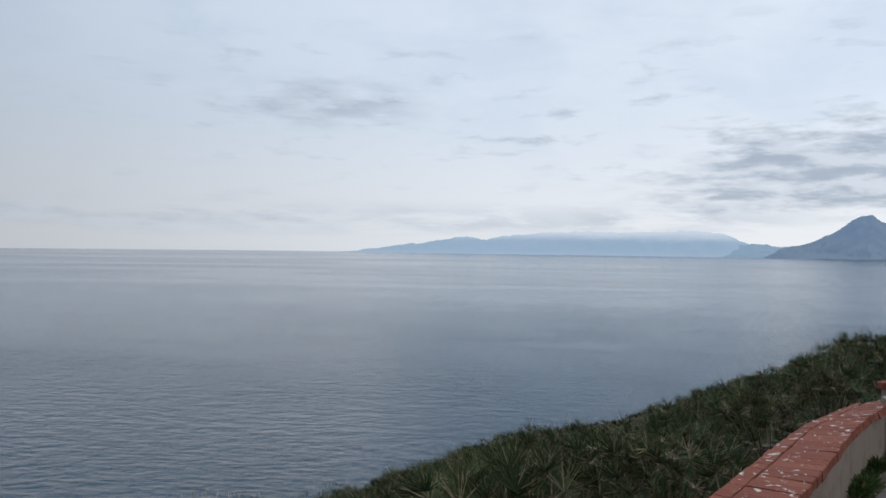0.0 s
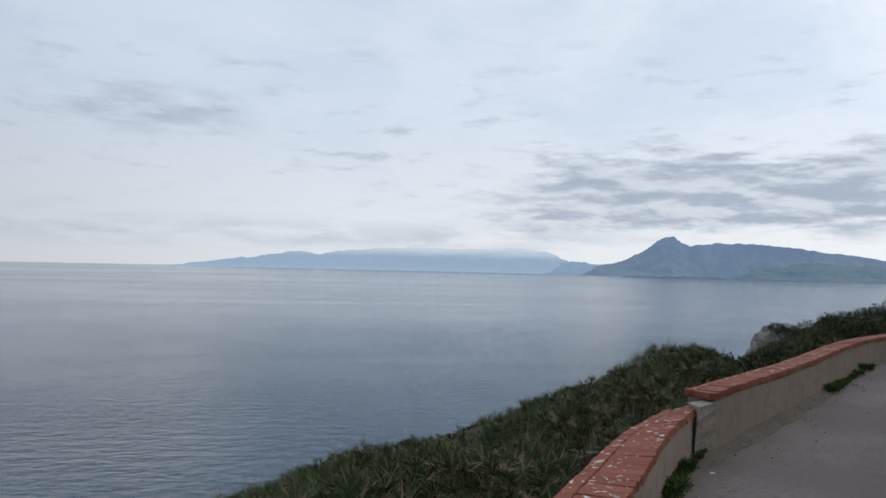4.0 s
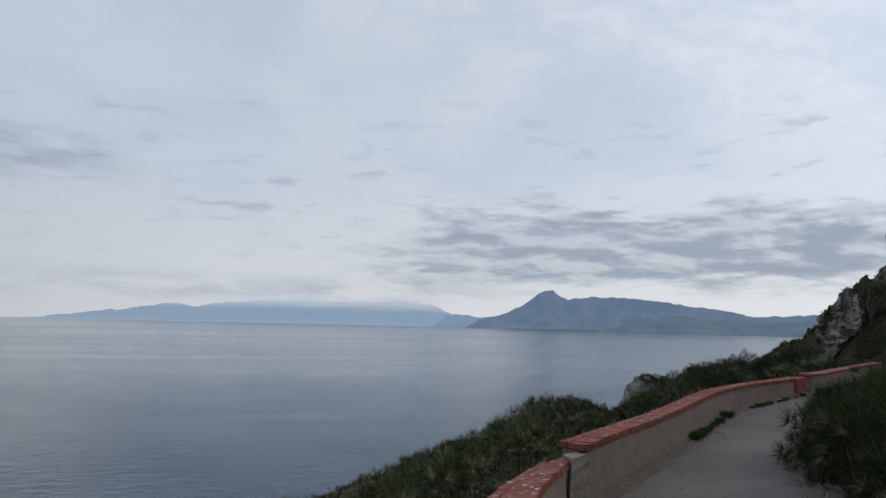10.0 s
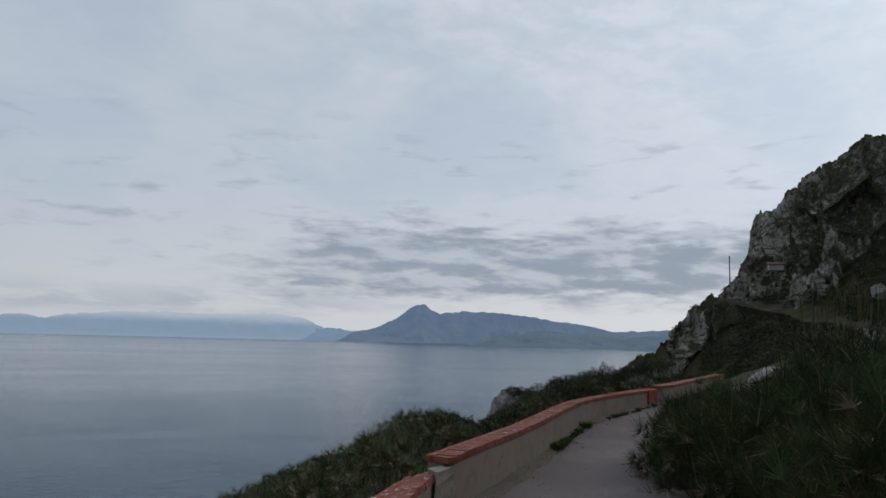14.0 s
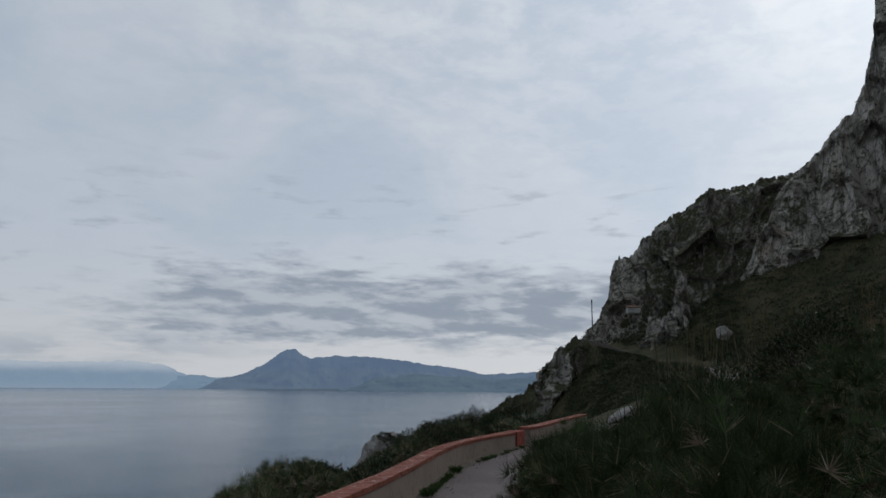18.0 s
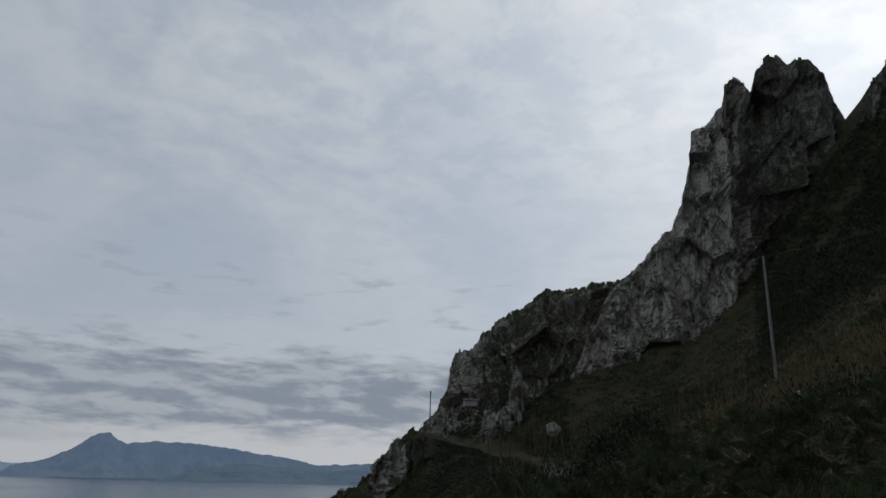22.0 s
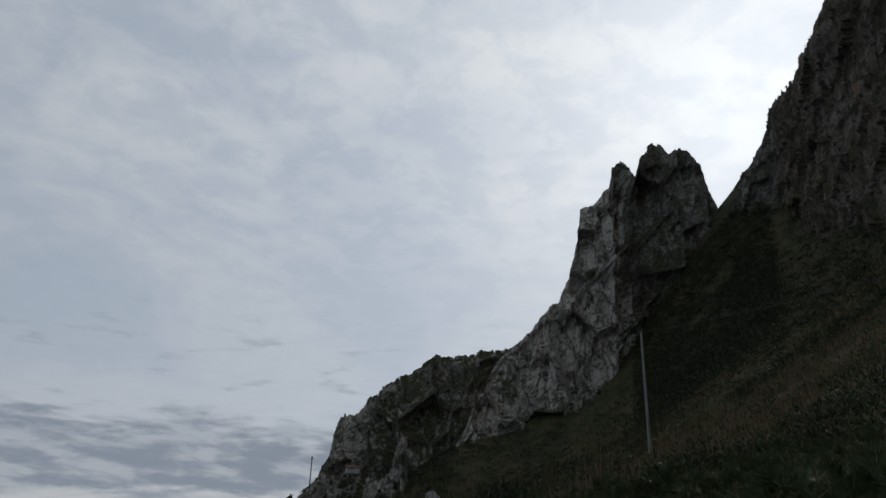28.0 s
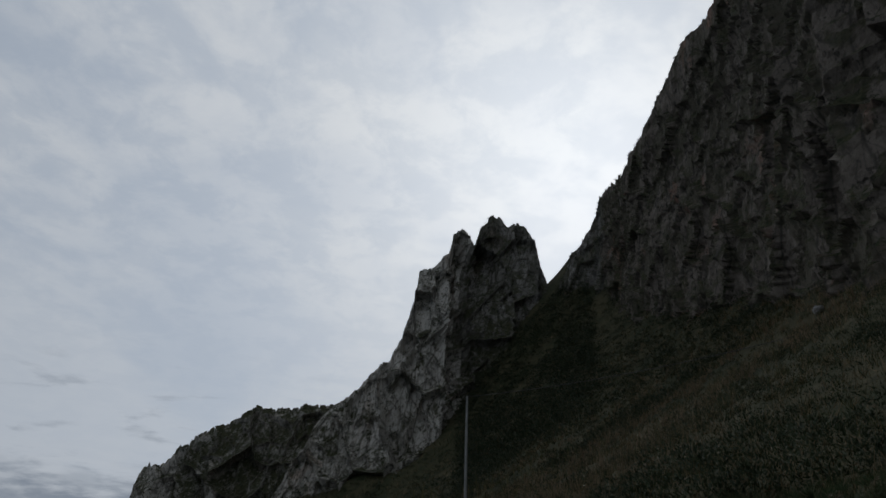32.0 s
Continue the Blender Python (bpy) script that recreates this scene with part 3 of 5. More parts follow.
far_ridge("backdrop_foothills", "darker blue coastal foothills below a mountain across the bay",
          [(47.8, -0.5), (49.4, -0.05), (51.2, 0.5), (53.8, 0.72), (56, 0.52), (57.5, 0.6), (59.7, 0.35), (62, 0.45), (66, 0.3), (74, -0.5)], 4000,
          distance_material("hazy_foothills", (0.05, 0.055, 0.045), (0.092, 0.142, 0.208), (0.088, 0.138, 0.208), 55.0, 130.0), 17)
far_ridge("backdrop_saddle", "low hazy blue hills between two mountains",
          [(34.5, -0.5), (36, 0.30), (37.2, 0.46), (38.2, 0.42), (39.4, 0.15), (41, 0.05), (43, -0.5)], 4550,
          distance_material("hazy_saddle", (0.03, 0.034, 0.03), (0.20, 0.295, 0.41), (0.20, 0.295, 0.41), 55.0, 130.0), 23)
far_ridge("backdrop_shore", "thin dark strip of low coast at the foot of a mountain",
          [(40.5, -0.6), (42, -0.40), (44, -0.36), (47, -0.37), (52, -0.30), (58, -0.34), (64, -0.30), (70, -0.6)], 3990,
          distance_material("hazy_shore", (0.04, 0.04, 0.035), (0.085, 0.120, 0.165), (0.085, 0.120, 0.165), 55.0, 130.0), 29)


# ---- cliffs ----
def cliff(name, label, crest, foot, reach, lean, step, relief, seed, mat=ROCK, jag=0.3, recess=None, depth=30.0, tall=1.0, pieces=()):
    """A rock face. crest, foot: (heading, elevation) in degrees; reach: (heading, distance of the foot, m); lean: metres back per metre of height."""
    c, f, q = np.array(crest, float), np.array(foot, float), np.array(reach, float)
    mean_r = q[:, 1].mean()
    fine = np.linspace(c[0, 0], c[-1, 0], 4000)
    fr = np.interp(fine, q[:, 0], q[:, 1])
    fx, fy = fr * np.sin(np.radians(fine)), fr * np.cos(np.radians(fine))
    run = np.concatenate([[0], np.cumsum(np.hypot(np.diff(fx), np.diff(fy)))])
    across = np.arange(0, run[-1], step)
    az = np.interp(across, run, fine)
    r0 = np.interp(az, q[:, 0], q[:, 1])
    tx, ty = np.gradient(np.interp(across, run, fx)), np.gradient(np.interp(across, run, fy))
    k = np.ones(41) / 41
    tx, ty = (np.convolve(np.pad(w, 20, mode="edge"), k, "valid") for w in (tx, ty))
    size = np.hypot(tx, ty)
    nx, ny = -ty / size, tx / size
    flip = np.where(nx * np.sin(np.radians(az)) + ny * np.cos(np.radians(az)) < 0, -1.0, 1.0)
    nx, ny = nx * flip, ny * flip
    top = np.interp(az, c[:, 0], c[:, 1]) + jag * (0.6 * blocks(across / 3.1, across * 0 + 0.5, seed) + 0.5 * blocks(across / 1.1, across * 0, seed + 5)) * 0.5
    low = np.interp(az, f[:, 0], f[:, 1])
    high = (np.tan(np.radians(top)) - np.tan(np.radians(low))) * r0
    n = int(max(high.max() / step, 12))
    v = np.linspace(0, 1, n)[:, None]
    H = v * high[None, :]
    R = r0[None, :] + lean * H
    tan = np.tan(np.radians(low))[None, :] + v * (np.tan(np.radians(top)) - np.tan(np.radians(low)))[None, :]
    Z = R * tan + EYE
    U = np.broadcast_to(across[None, :], Z.shape)
    warp = 1.3 * fbm(U / 11, Z / 11, None, 3, seed + 40)
    d = relief * (2.1 * fbm(U / 26, Z / (34 * tall), None, 3, seed) + 1.9 * blocks((U + warp) / 8.5, (Z + warp) / (15 * tall), seed + 11)
                  + 0.75 * blocks((U + 0.5 * warp) / 3.3, (Z - 0.4 * warp) / (8.5 * tall), seed + 23) + 0.24 * blocks((U + 0.2 * warp) / 1.4, Z / (3.4 * tall), seed + 31)
                  + 0.5 * np.abs(fbm((U + 0.3 * warp) / 2.8, Z / (20 * tall), None, 3, seed + 45)) + 0.16 * fbm(U / 1.6, Z / 2.0, None, 3, seed + 51))
    if recess is not None:
        d = d + np.interp(az, recess[0], recess[1])[None, :] * np.sin(np.pi * np.clip(v * 0.9 + 0.08, 0, 1))
    d = d * np.clip((1 - v) * 12, 0.25, 1)
    sideways = relief * 0.2 * fbm(U / 4, Z / 4, None, 3, seed + 61) / mean_r
    A = np.radians(az)[None, :] + sideways
    X, Y = R * np.sin(A) + d * nx[None, :], R * np.cos(A) + d * ny[None, :]
    rows_ = [np.stack([X[k], Y[k], Z[k]], -1) for k in range(n)]
    for back, drop in ((0.15, 0.01), (0.5, 0.12), (1.0, 0.5), (1.3, 1.0)):
        rr = R[-1] + depth * back
        zz = Z[-1] - (Z[-1] - Z[0] + 6) * drop + 0.8 * fbm(across / 5, across * 0 + back * 9, None, 3, seed + 70) * (drop < 0.5)
        rows_.append(np.stack([rr * np.sin(A[-1]), rr * np.cos(A[-1]), zz], -1))
    vv = np.array(rows_)
    root = thing(name, Matrix.Translation((0, 0, 0)), label, "cliff")
    cuts = [0] + [int(np.searchsorted(az, a)) for a, *_ in pieces[1:]] + [len(az) - 1]
    for (_, title, *own), a, b in zip(pieces, cuts[:-1], cuts[1:]):
        bit = vv[:, a:b + 1]
        part(title, mesh_of(title, bit.reshape(-1, 3), grid_faces(len(rows_), b + 1 - a), own[0] if own else mat), root)
    return vv[:n]


FACES = []
FACES.append(cliff("headland_crag", "grey limestone headland dropping to the sea below the lane",
      [(57.5, -6), (58.4, -3.6), (59.8, -1.95), (60.4, -1.4), (61, -0.95), (62, -0.7), (62.4, -0.1), (63.3, 0.45), (63.6, 1.0), (64.0, 1.55), (64.65, 1.85), (64.8, 2.5), (65.3, 3.0), (65.7, 3.3), (66.1, 3.7), (66.35, 3.3), (67.2, 3.3), (67.6, 2.6), (68.5, 2.2), (70, 1.7), (71.5, 1.1), (73, 0.3), (74, -2)],
      [(57, -9.5), (63, -7), (66, -2.5), (74, -3)], [(57, 150), (62, 172), (66, 190), (74, 165)], 0.55, 0.38, 0.9, 100, SCRUBROCK, jag=0.35, depth=24, pieces=((57, 'sea_face', OVERGROWN), (63.2, 'buttress', CRAG), (65.5, 'shoulder', OVERGROWN))))
FACES.append(cliff("ridge_cliff", "stepped limestone ridge with scrub on its ledges",
      [(66.3, 2.4), (67.0, 4.2), (68.0, 5.0), (68.7, 6.5), (69.0, 8.4), (69.3, 9.4), (70.5, 9.75), (71.2, 10.8), (72.7, 11.95), (75.1, 13.5), (76.3, 14.4), (79, 14.5), (80.9, 14.9), (82.1, 14.7), (83.5, 15.8), (85.2, 16.4), (88, 15), (90, 9)],
      [(66, 0), (70, 0.5), (73, 0.8), (78, 3.0), (84, 6.0), (90, 6)], [(66, 222), (70, 214), (74, 205), (80, 206), (86, 215), (90, 220)], 0.75, 0.38, 1.0, 210, SCRUBROCK, jag=0.35, depth=34, pieces=((66, 'nose', ROCK), (71, 'rock_step'), (76.2, 'rock_face'), (82.4, 'shoulder'))))
FACES.append(cliff("pale_crag", "broad pale fluted limestone crag above the lane's bend",
      [(70.85, 1.0), (71.02, 2.1), (71.15, 2.9), (71.28, 4.1), (71.45, 4.8), (71.6, 5.0), (71.8, 5.3), (72.1, 5.0), (72.4, 4.8), (72.75, 5.2), (73.1, 5.3), (73.4, 5.0), (73.7, 5.25), (74.1, 5.2), (74.25, 4.2), (74.5, 2.6), (74.8, 1.4)],
      [(71, 0.5), (73, 1.0), (76, 1.5)], [(70.8, 192), (72, 184), (73, 177), (74.5, 172), (76, 172)], 0.3, 0.24, 1.1, 810, mat=CRAG, jag=0.9, depth=8, pieces=((71, 'rock_face'), (72.7, 'buttress'))))
FACES.append(cliff("pale_pinnacle", "slender pale limestone pinnacle rising behind a crag",
      [(72.6, 3.4), (72.9, 4.6), (73.2, 5.2), (73.4, 5.7), (73.48, 6.5), (73.65, 6.7), (73.7, 7.7), (73.85, 8.0), (74.0, 8.6), (74.2, 8.1), (74.35, 8.2), (74.4, 7.3), (74.52, 6.8), (74.56, 5.6), (74.7, 4.8), (74.95, 3.4), (75.2, 2.0)],
      [(73, 1.5), (76, 2)], [(72.6, 186), (73, 182), (76, 180)], 0.15, 0.22, 0.75, 860, mat=CRAG, jag=0.7, depth=6, pieces=((73, 'spire'),)))
FACES.append(cliff("rock_tower", "tall limestone rock tower with three blunt spires",
      [(78.5, 8), (80, 11.5), (81.2, 13.8), (82.6, 15.2), (84, 16.5), (86.2, 18.6), (86.9, 20.2), (87.6, 21.8), (88.1, 23.5), (88.25, 25.7), (89.3, 25.85), (90.4, 26.8), (90.9, 27.2), (91.3, 28.6), (92.0, 29.0), (92.8, 28.3), (93.2, 27.9),
       (93.55, 29.3), (94.6, 30.0), (95.3, 29.9), (96.0, 29.1), (96.5, 29.4), (97.3, 29.35), (98.1, 28.5), (98.6, 26.7), (99.1, 25.2), (99.8, 23.0), (100.6, 19)],
      [(78, 4), (80, 4.6), (84, 6.3), (86.7, 8), (91.4, 10.5), (93, 12.5), (96.5, 15), (100, 16.5)], [(78, 186), (84, 180), (88, 176), (91, 176), (93, 182), (97, 188), (101, 196)], 0.42, 0.36, 1.0, 330, jag=0.3,
      # the right spires' shade and scrub are both put into the darker rock
      recess=([78, 90.5, 91.8, 93.5, 97, 99, 100.6], [0, -2, 8, 7, 3, 0, 0]), depth=26, tall=1.2, pieces=((78, 'shoulder'), (86.4, 'buttress'), (90.7, 'spire'), (92.9, 'spire', DARKROCK), (96.1, 'spire', DARKROCK))))
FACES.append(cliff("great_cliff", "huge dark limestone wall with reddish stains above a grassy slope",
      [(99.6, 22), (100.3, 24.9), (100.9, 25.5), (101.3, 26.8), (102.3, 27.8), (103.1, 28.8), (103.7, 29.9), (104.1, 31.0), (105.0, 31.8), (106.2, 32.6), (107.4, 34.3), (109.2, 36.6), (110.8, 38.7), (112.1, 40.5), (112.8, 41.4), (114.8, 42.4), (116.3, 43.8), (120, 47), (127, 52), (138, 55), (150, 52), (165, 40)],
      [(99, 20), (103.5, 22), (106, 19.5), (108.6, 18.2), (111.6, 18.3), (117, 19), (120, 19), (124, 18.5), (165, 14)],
      [(99, 200), (101.5, 187), (103.5, 179), (104.2, 170), (106, 149), (108.5, 122), (111.5, 105), (114, 94), (117, 83), (120, 68), (124, 50), (165, 43)], 0.24, 0.42, 0.42, 470, mat=BROWN, jag=0.3, depth=60, tall=0.6, pieces=((99, 'buttress', DARKROCK), (104.2, 'rock_face'), (118, 'rock_face'), (140, 'rock_face'))))


# ---- leaves and plants ----
def quads(name, v, mat, slim=False):
    """A mesh of loose blades; v has the shape (n, 4, 3). slim: three-cornered blades, for leaves past counting."""
    if slim:
        half = (v[:, 1] - v[:, 3]) * 0.45
        v = np.stack([v[:, 0] + half, v[:, 2], v[:, 0] - half], 1)
    n, k = v.shape[:2]
    me = bpy.data.meshes.new(name)
    me.vertices.add(k * n)
    me.vertices.foreach_set("co", np.ascontiguousarray(v, dtype=np.float32).ravel())
    me.loops.add(k * n)
    me.loops.foreach_set("vertex_index", np.arange(k * n, dtype=np.int32))
    me.polygons.add(n)
    me.polygons.foreach_set("loop_start", np.arange(0, k * n, k, dtype=np.int32))
    me.materials.append(mat)
    me.update()
    me.validate()
    return me


def unit(v):
    return v / np.maximum(np.linalg.norm(v, axis=-1, keepdims=True), 1e-9)


def blade(base, way, length, width, side, droop=0.0):
    """Kite-shaped blades: all arguments are arrays over the blades."""
    mid = base + way * (length * 0.42)[:, None]
    tip = base + way * length[:, None]
    tip[:, 2] -= droop * length
    return np.stack([base, mid + side * (width / 2)[:, None], tip, mid - side * (width / 2)[:, None]], 1)


def dome_fans(rng, fans, low, high, radius, height, blades, length, width, droop):
    """Stiff fan leaves all over a rounded clump, each on its own stalk."""
    th = rng.uniform(0, 2 * np.pi, fans)
    ph = np.arccos(np.cos(np.radians(low)) + (np.cos(np.radians(high)) - np.cos(np.radians(low))) * rng.uniform(0, 1, fans))
    way = np.stack([np.sin(ph) * np.cos(th), np.sin(ph) * np.sin(th), np.cos(ph)], -1)
    lobe = 1 + 0.16 * np.sin(3 * th + 1.0) * np.sin(ph) + rng.normal(0, 0.07, fans)
    c = way * (rng.uniform(0.55, 1.0, fans) ** 0.5 * lobe)[:, None] * np.array([radius, radius, height])
    c[:, 2] = np.maximum(c[:, 2] + 0.10, 0.05)
    base = np.stack([0.12 * np.cos(th), 0.12 * np.sin(th), np.full(fans, 0.04)], -1)
    fwd = unit(way + np.array([0, 0, 0.35]) + rng.normal(0, 0.30, (fans, 3)))
    side = unit(np.cross(fwd, rng.normal(0, 1, (fans, 3))))
    up = np.cross(side, fwd)
    a = np.linspace(-1.25, 1.25, blades)[None, :] + rng.normal(0, 0.05, (fans, blades))
    ln = length * (0.70 + 0.30 * np.cos(a)) * rng.uniform(0.75, 1.08, (fans, 1))
    bd = unit(np.cos(a)[..., None] * fwd[:, None] + np.sin(a)[..., None] * side[:, None] + (0.22 * np.abs(a) + rng.normal(0, 0.06, a.shape))[..., None] * up[:, None])
    sd = unit(np.cross(bd, up[:, None] + rng.normal(0, 0.25, (fans, blades, 3))))
    n = fans * blades
    leaf = blade(np.repeat(c, blades, 0), bd.reshape(n, 3), ln.reshape(n), np.full(n, width), sd.reshape(n, 3), droop)
    stem = blade(base, unit(c - base), np.linalg.norm(c - base, axis=1) * 1.02, np.full(fans, 0.014), side, 0.0)
    return np.concatenate([leaf, stem])


def palm_kind(seed, fans, dry, mat, label):
    rng = np.random.default_rng(seed)
    root = thing("fan_palm", Matrix.Translation((0, 0, -500)), label, "palm", "dwarf fan palms on the coastal slope")
    part("crown", quads("crown", dome_fans(rng, fans, 0, 98, 0.60, 0.68, 16, 0.225, 0.0105, 0.04), mat, True), root)
    part("dry_skirt", quads("dry_skirt", dome_fans(rng, dry, 25, 112, 0.58, 0.62, 13, 0.20, 0.013, 0.45), DRYPALM, True), root, "drooping dead brown fan leaves")
    bm = bmesh.new()
    for k in range(3):
        a = k * 2.1 + seed
        tube(bm, (0.10 * math.cos(a), 0.10 * math.sin(a), -0.25), (0.16 * math.cos(a), 0.16 * math.sin(a), 0.22), 0.085, 0.06, 7)
    part("trunk", from_bm("trunk", bm, WOOD), root, "short fibrous brown stem")
    return root


def shrub_leaves(rng, count, radius, height, size, spread=0.35):
    """A dome of small narrow leaves, thick at the outside, with lobes."""
    lobes = unit(rng.normal(0, 1, (9, 3)))
    lobes[:, 2] = np.abs(lobes[:, 2])
    d = unit(rng.normal(0, 1, (count, 3)))
    d[:, 2] = np.abs(d[:, 2]) * 0.95 + 0.02
    d = unit(d)
    swell = 0.74 + 0.34 * np.max(d @ lobes.T, axis=1) ** 6
    r = swell * rng.uniform(0.45, 1.0, count) ** spread
    p = d * r[:, None] * np.array([radius, radius, height])
    way = unit(d + np.array([0, 0, 0.5]) + rng.normal(0, 0.55, (count, 3)))
    side = unit(np.cross(way, rng.normal(0, 1, (count, 3))))
    ln = size * rng.uniform(0.6, 1.5, count)
    return blade(p, way, ln, ln * 0.32, side, 0.15)


def shrub_kind(seed, label):
    rng = np.random.default_rng(seed)
    root = thing("shrub", Matrix.Translation((0, 0, -500)), label, "shrub", "leafy shrubs beside the lane")
    part("crown", quads("crown", shrub_leaves(rng, 9000, 0.9, 1.0, 0.055), SHRUB, True), root)
    bm = bmesh.new()
    for k in range(7):
        a = k * 0.9 + seed
        tube(bm, (0, 0, -0.2), (0.5 * math.cos(a), 0.5 * math.sin(a), 0.6), 0.035, 0.012, 5)
    part("stem", from_bm("stem", bm, WOOD), root, "thin brown branching stem")
    return root


def limit(az, table):
    t = np.array(table)
    return np.interp(az, t[:, 0], t[:, 1])


SEAWARD = [(-40, -20), (5, -17.9), (8.7, -17.5), (10.8, -16.4), (15.2, -15.4), (17.4, -14.4), (19.6, -13.5), (22.2, -12.9), (26, -12.5), (28.6, -12.0), (30.6, -11.1), (33, -10.2), (35, -9.2), (37.2, -8.6),
           (39, -7.8), (40.6, -7.1), (42.3, -6.1), (43.5, -5.2), (45, -4.6), (46.2, -4.8), (47.3, -5.3), (48.4, -5.8), (49, -6.5), (50, -5.6), (51.5, -4.6), (53, -4.1), (54, -3.4), (54.8, -2.8), (56.3, -2.4), (57.5, -2.25), (60, -2.1), (62, -1.6)]
INLAND = [(58, -14), (60.0, -9), (60.35, -7.4), (60.7, -5.8), (61.5, -4.35), (62.1, -3.8), (62.85, -3.45), (63.3, -3.15), (64.4, -2.7), (65.7, -2.1), (66.7, -1.9), (68.1, -2.0), (69.2, -2.3), (70.4, -1.7), (71.3, -0.2), (71.9, 0.4), (73.9, 1.6), (77, 2.9), (82.6, 4.6), (90.7, 6.4), (101, 8.2), (124, 11), (140, 12)]


def plant_palms():
    kinds = [palm_kind(11 + k, n, d, PALM, "dwarf fan palm with spiky olive fans and dry brown leaves") for k, (n, d) in enumerate(((108, 36), (98, 52), (114, 30), (104, 44)))]
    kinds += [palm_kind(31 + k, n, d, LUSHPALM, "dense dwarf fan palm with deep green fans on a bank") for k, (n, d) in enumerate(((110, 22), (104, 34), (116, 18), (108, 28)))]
    rng = np.random.default_rng(5)
    placed = []
    tries = []
    for _ in range(5200):                     # seaward of the parapet
        az, r = rng.uniform(-30, 61), 2.2 + 18 * rng.uniform(0, 1) ** 1.3
        tries.append((az, r, -1))
    for _ in range(2600):                     # on the bank inland of the lane
        az, r = rng.uniform(61, 132), 4.2 + 13 * rng.uniform(0, 1) ** 1.3
        tries.append((az, r, 1))
    t = np.array(tries)
    X, Y = t[:, 1] * np.sin(np.radians(t[:, 0])), t[:, 1] * np.cos(np.radians(t[:, 0]))
    D, Zs = along_road(X, Y)[0], land(X, Y)
    tops = EYE + t[:, 1] * np.tan(np.radians(np.where(t[:, 2] < 0, limit(t[:, 0], SEAWARD), limit(t[:, 0], INLAND))))
    counts = {-1: 0, 1: 0}
    near_lane = [(65.2, 10.6, 0.8), (65.9, 11.2, 0.9), (66.7, 10.6, 0.85), (64.0, 8.6, 0.62), (64.6, 9.4, 0.75), (63.9, 9.8, 0.6), (66.4, 8.5, 0.9), (65.6, 9.3, 0.8), (64.7, 8.2, 0.72), (65.9, 7.7, 0.75), (67.8, 7.9, 0.9), (68.8, 8.9, 1.0), (70.0, 7.4, 0.95), (71.0, 8.5, 1.05), (72.0, 7.1, 1.05), (70.0, 6.6, 0.7), (73.2, 8.0, 1.1), (74.0, 6.6, 1.05), (75.6, 7.2, 1.2),
                 (72.5, 6.0, 0.75), (74.5, 5.4, 0.8), (77.4, 6.2, 1.1), (76.8, 5.2, 0.9), (79.5, 5.6, 1.1), (69.0, 10.2, 1.05), (70.8, 10.9, 1.15), (72.0, 9.8, 1.25), (73.3, 11.5, 1.3), (67.6, 10.4, 0.9)]
    for k, (az, r, s) in enumerate(near_lane):
        x, y = spot(az, r)
        placed.append((x, y, s))
        z = max(land_at(x, y), 0.1) - 0.05
        tall = min(s * 1.55, (EYE + r * math.tan(radians(limit(az - 0.3, INLAND))) - z) / 0.95)
        wide = max(s, tall / 1.35)
        m = pose(x, y, z, 4, -3, k * 71) @ Matrix.Diagonal((wide, wide, tall, 1))
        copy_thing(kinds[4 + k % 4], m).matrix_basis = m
    for (az, r, bank), x, y, d, z, top in zip(tries, X, Y, D, Zs, tops):
        if bank < 0 and not (-HALF - 7.5 < d < -HALF - 0.85):
            continue
        if bank > 0 and d < HALF + (-0.15 if 6.8 < r < 10 and az > 61.5 else 0.35):
            continue
        gap = (0.42 if az < 72 and bank > 0 else 0.55) if r < 12 else 0.9
        if any((x - a) ** 2 + (y - b) ** 2 < (gap * s) ** 2 for a, b, s in placed):
            continue
        s = min(rng.uniform(0.85, 1.35) * (1.0 if bank < 0 else 0.78), (top - z) / 0.98)
        if s < 0.3 or counts[bank] >= (160 if bank < 0 else 112):
            continue
        counts[bank] += 1
        placed.append((x, y, s))
        m = pose(x, y, z - 0.06, rng.uniform(-9, 9), rng.uniform(-9, 9), rng.uniform(0, 360)) @ Matrix.Diagonal((s * rng.uniform(0.95, 1.2), s * rng.uniform(0.95, 1.2), s, 1))
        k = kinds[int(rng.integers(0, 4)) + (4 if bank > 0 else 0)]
        ob = copy_thing(k, m)
        ob.matrix_basis = m
    for k in kinds:
        for o in (*k.children, k):
            bpy.data.objects.remove(o)


plant_palms()


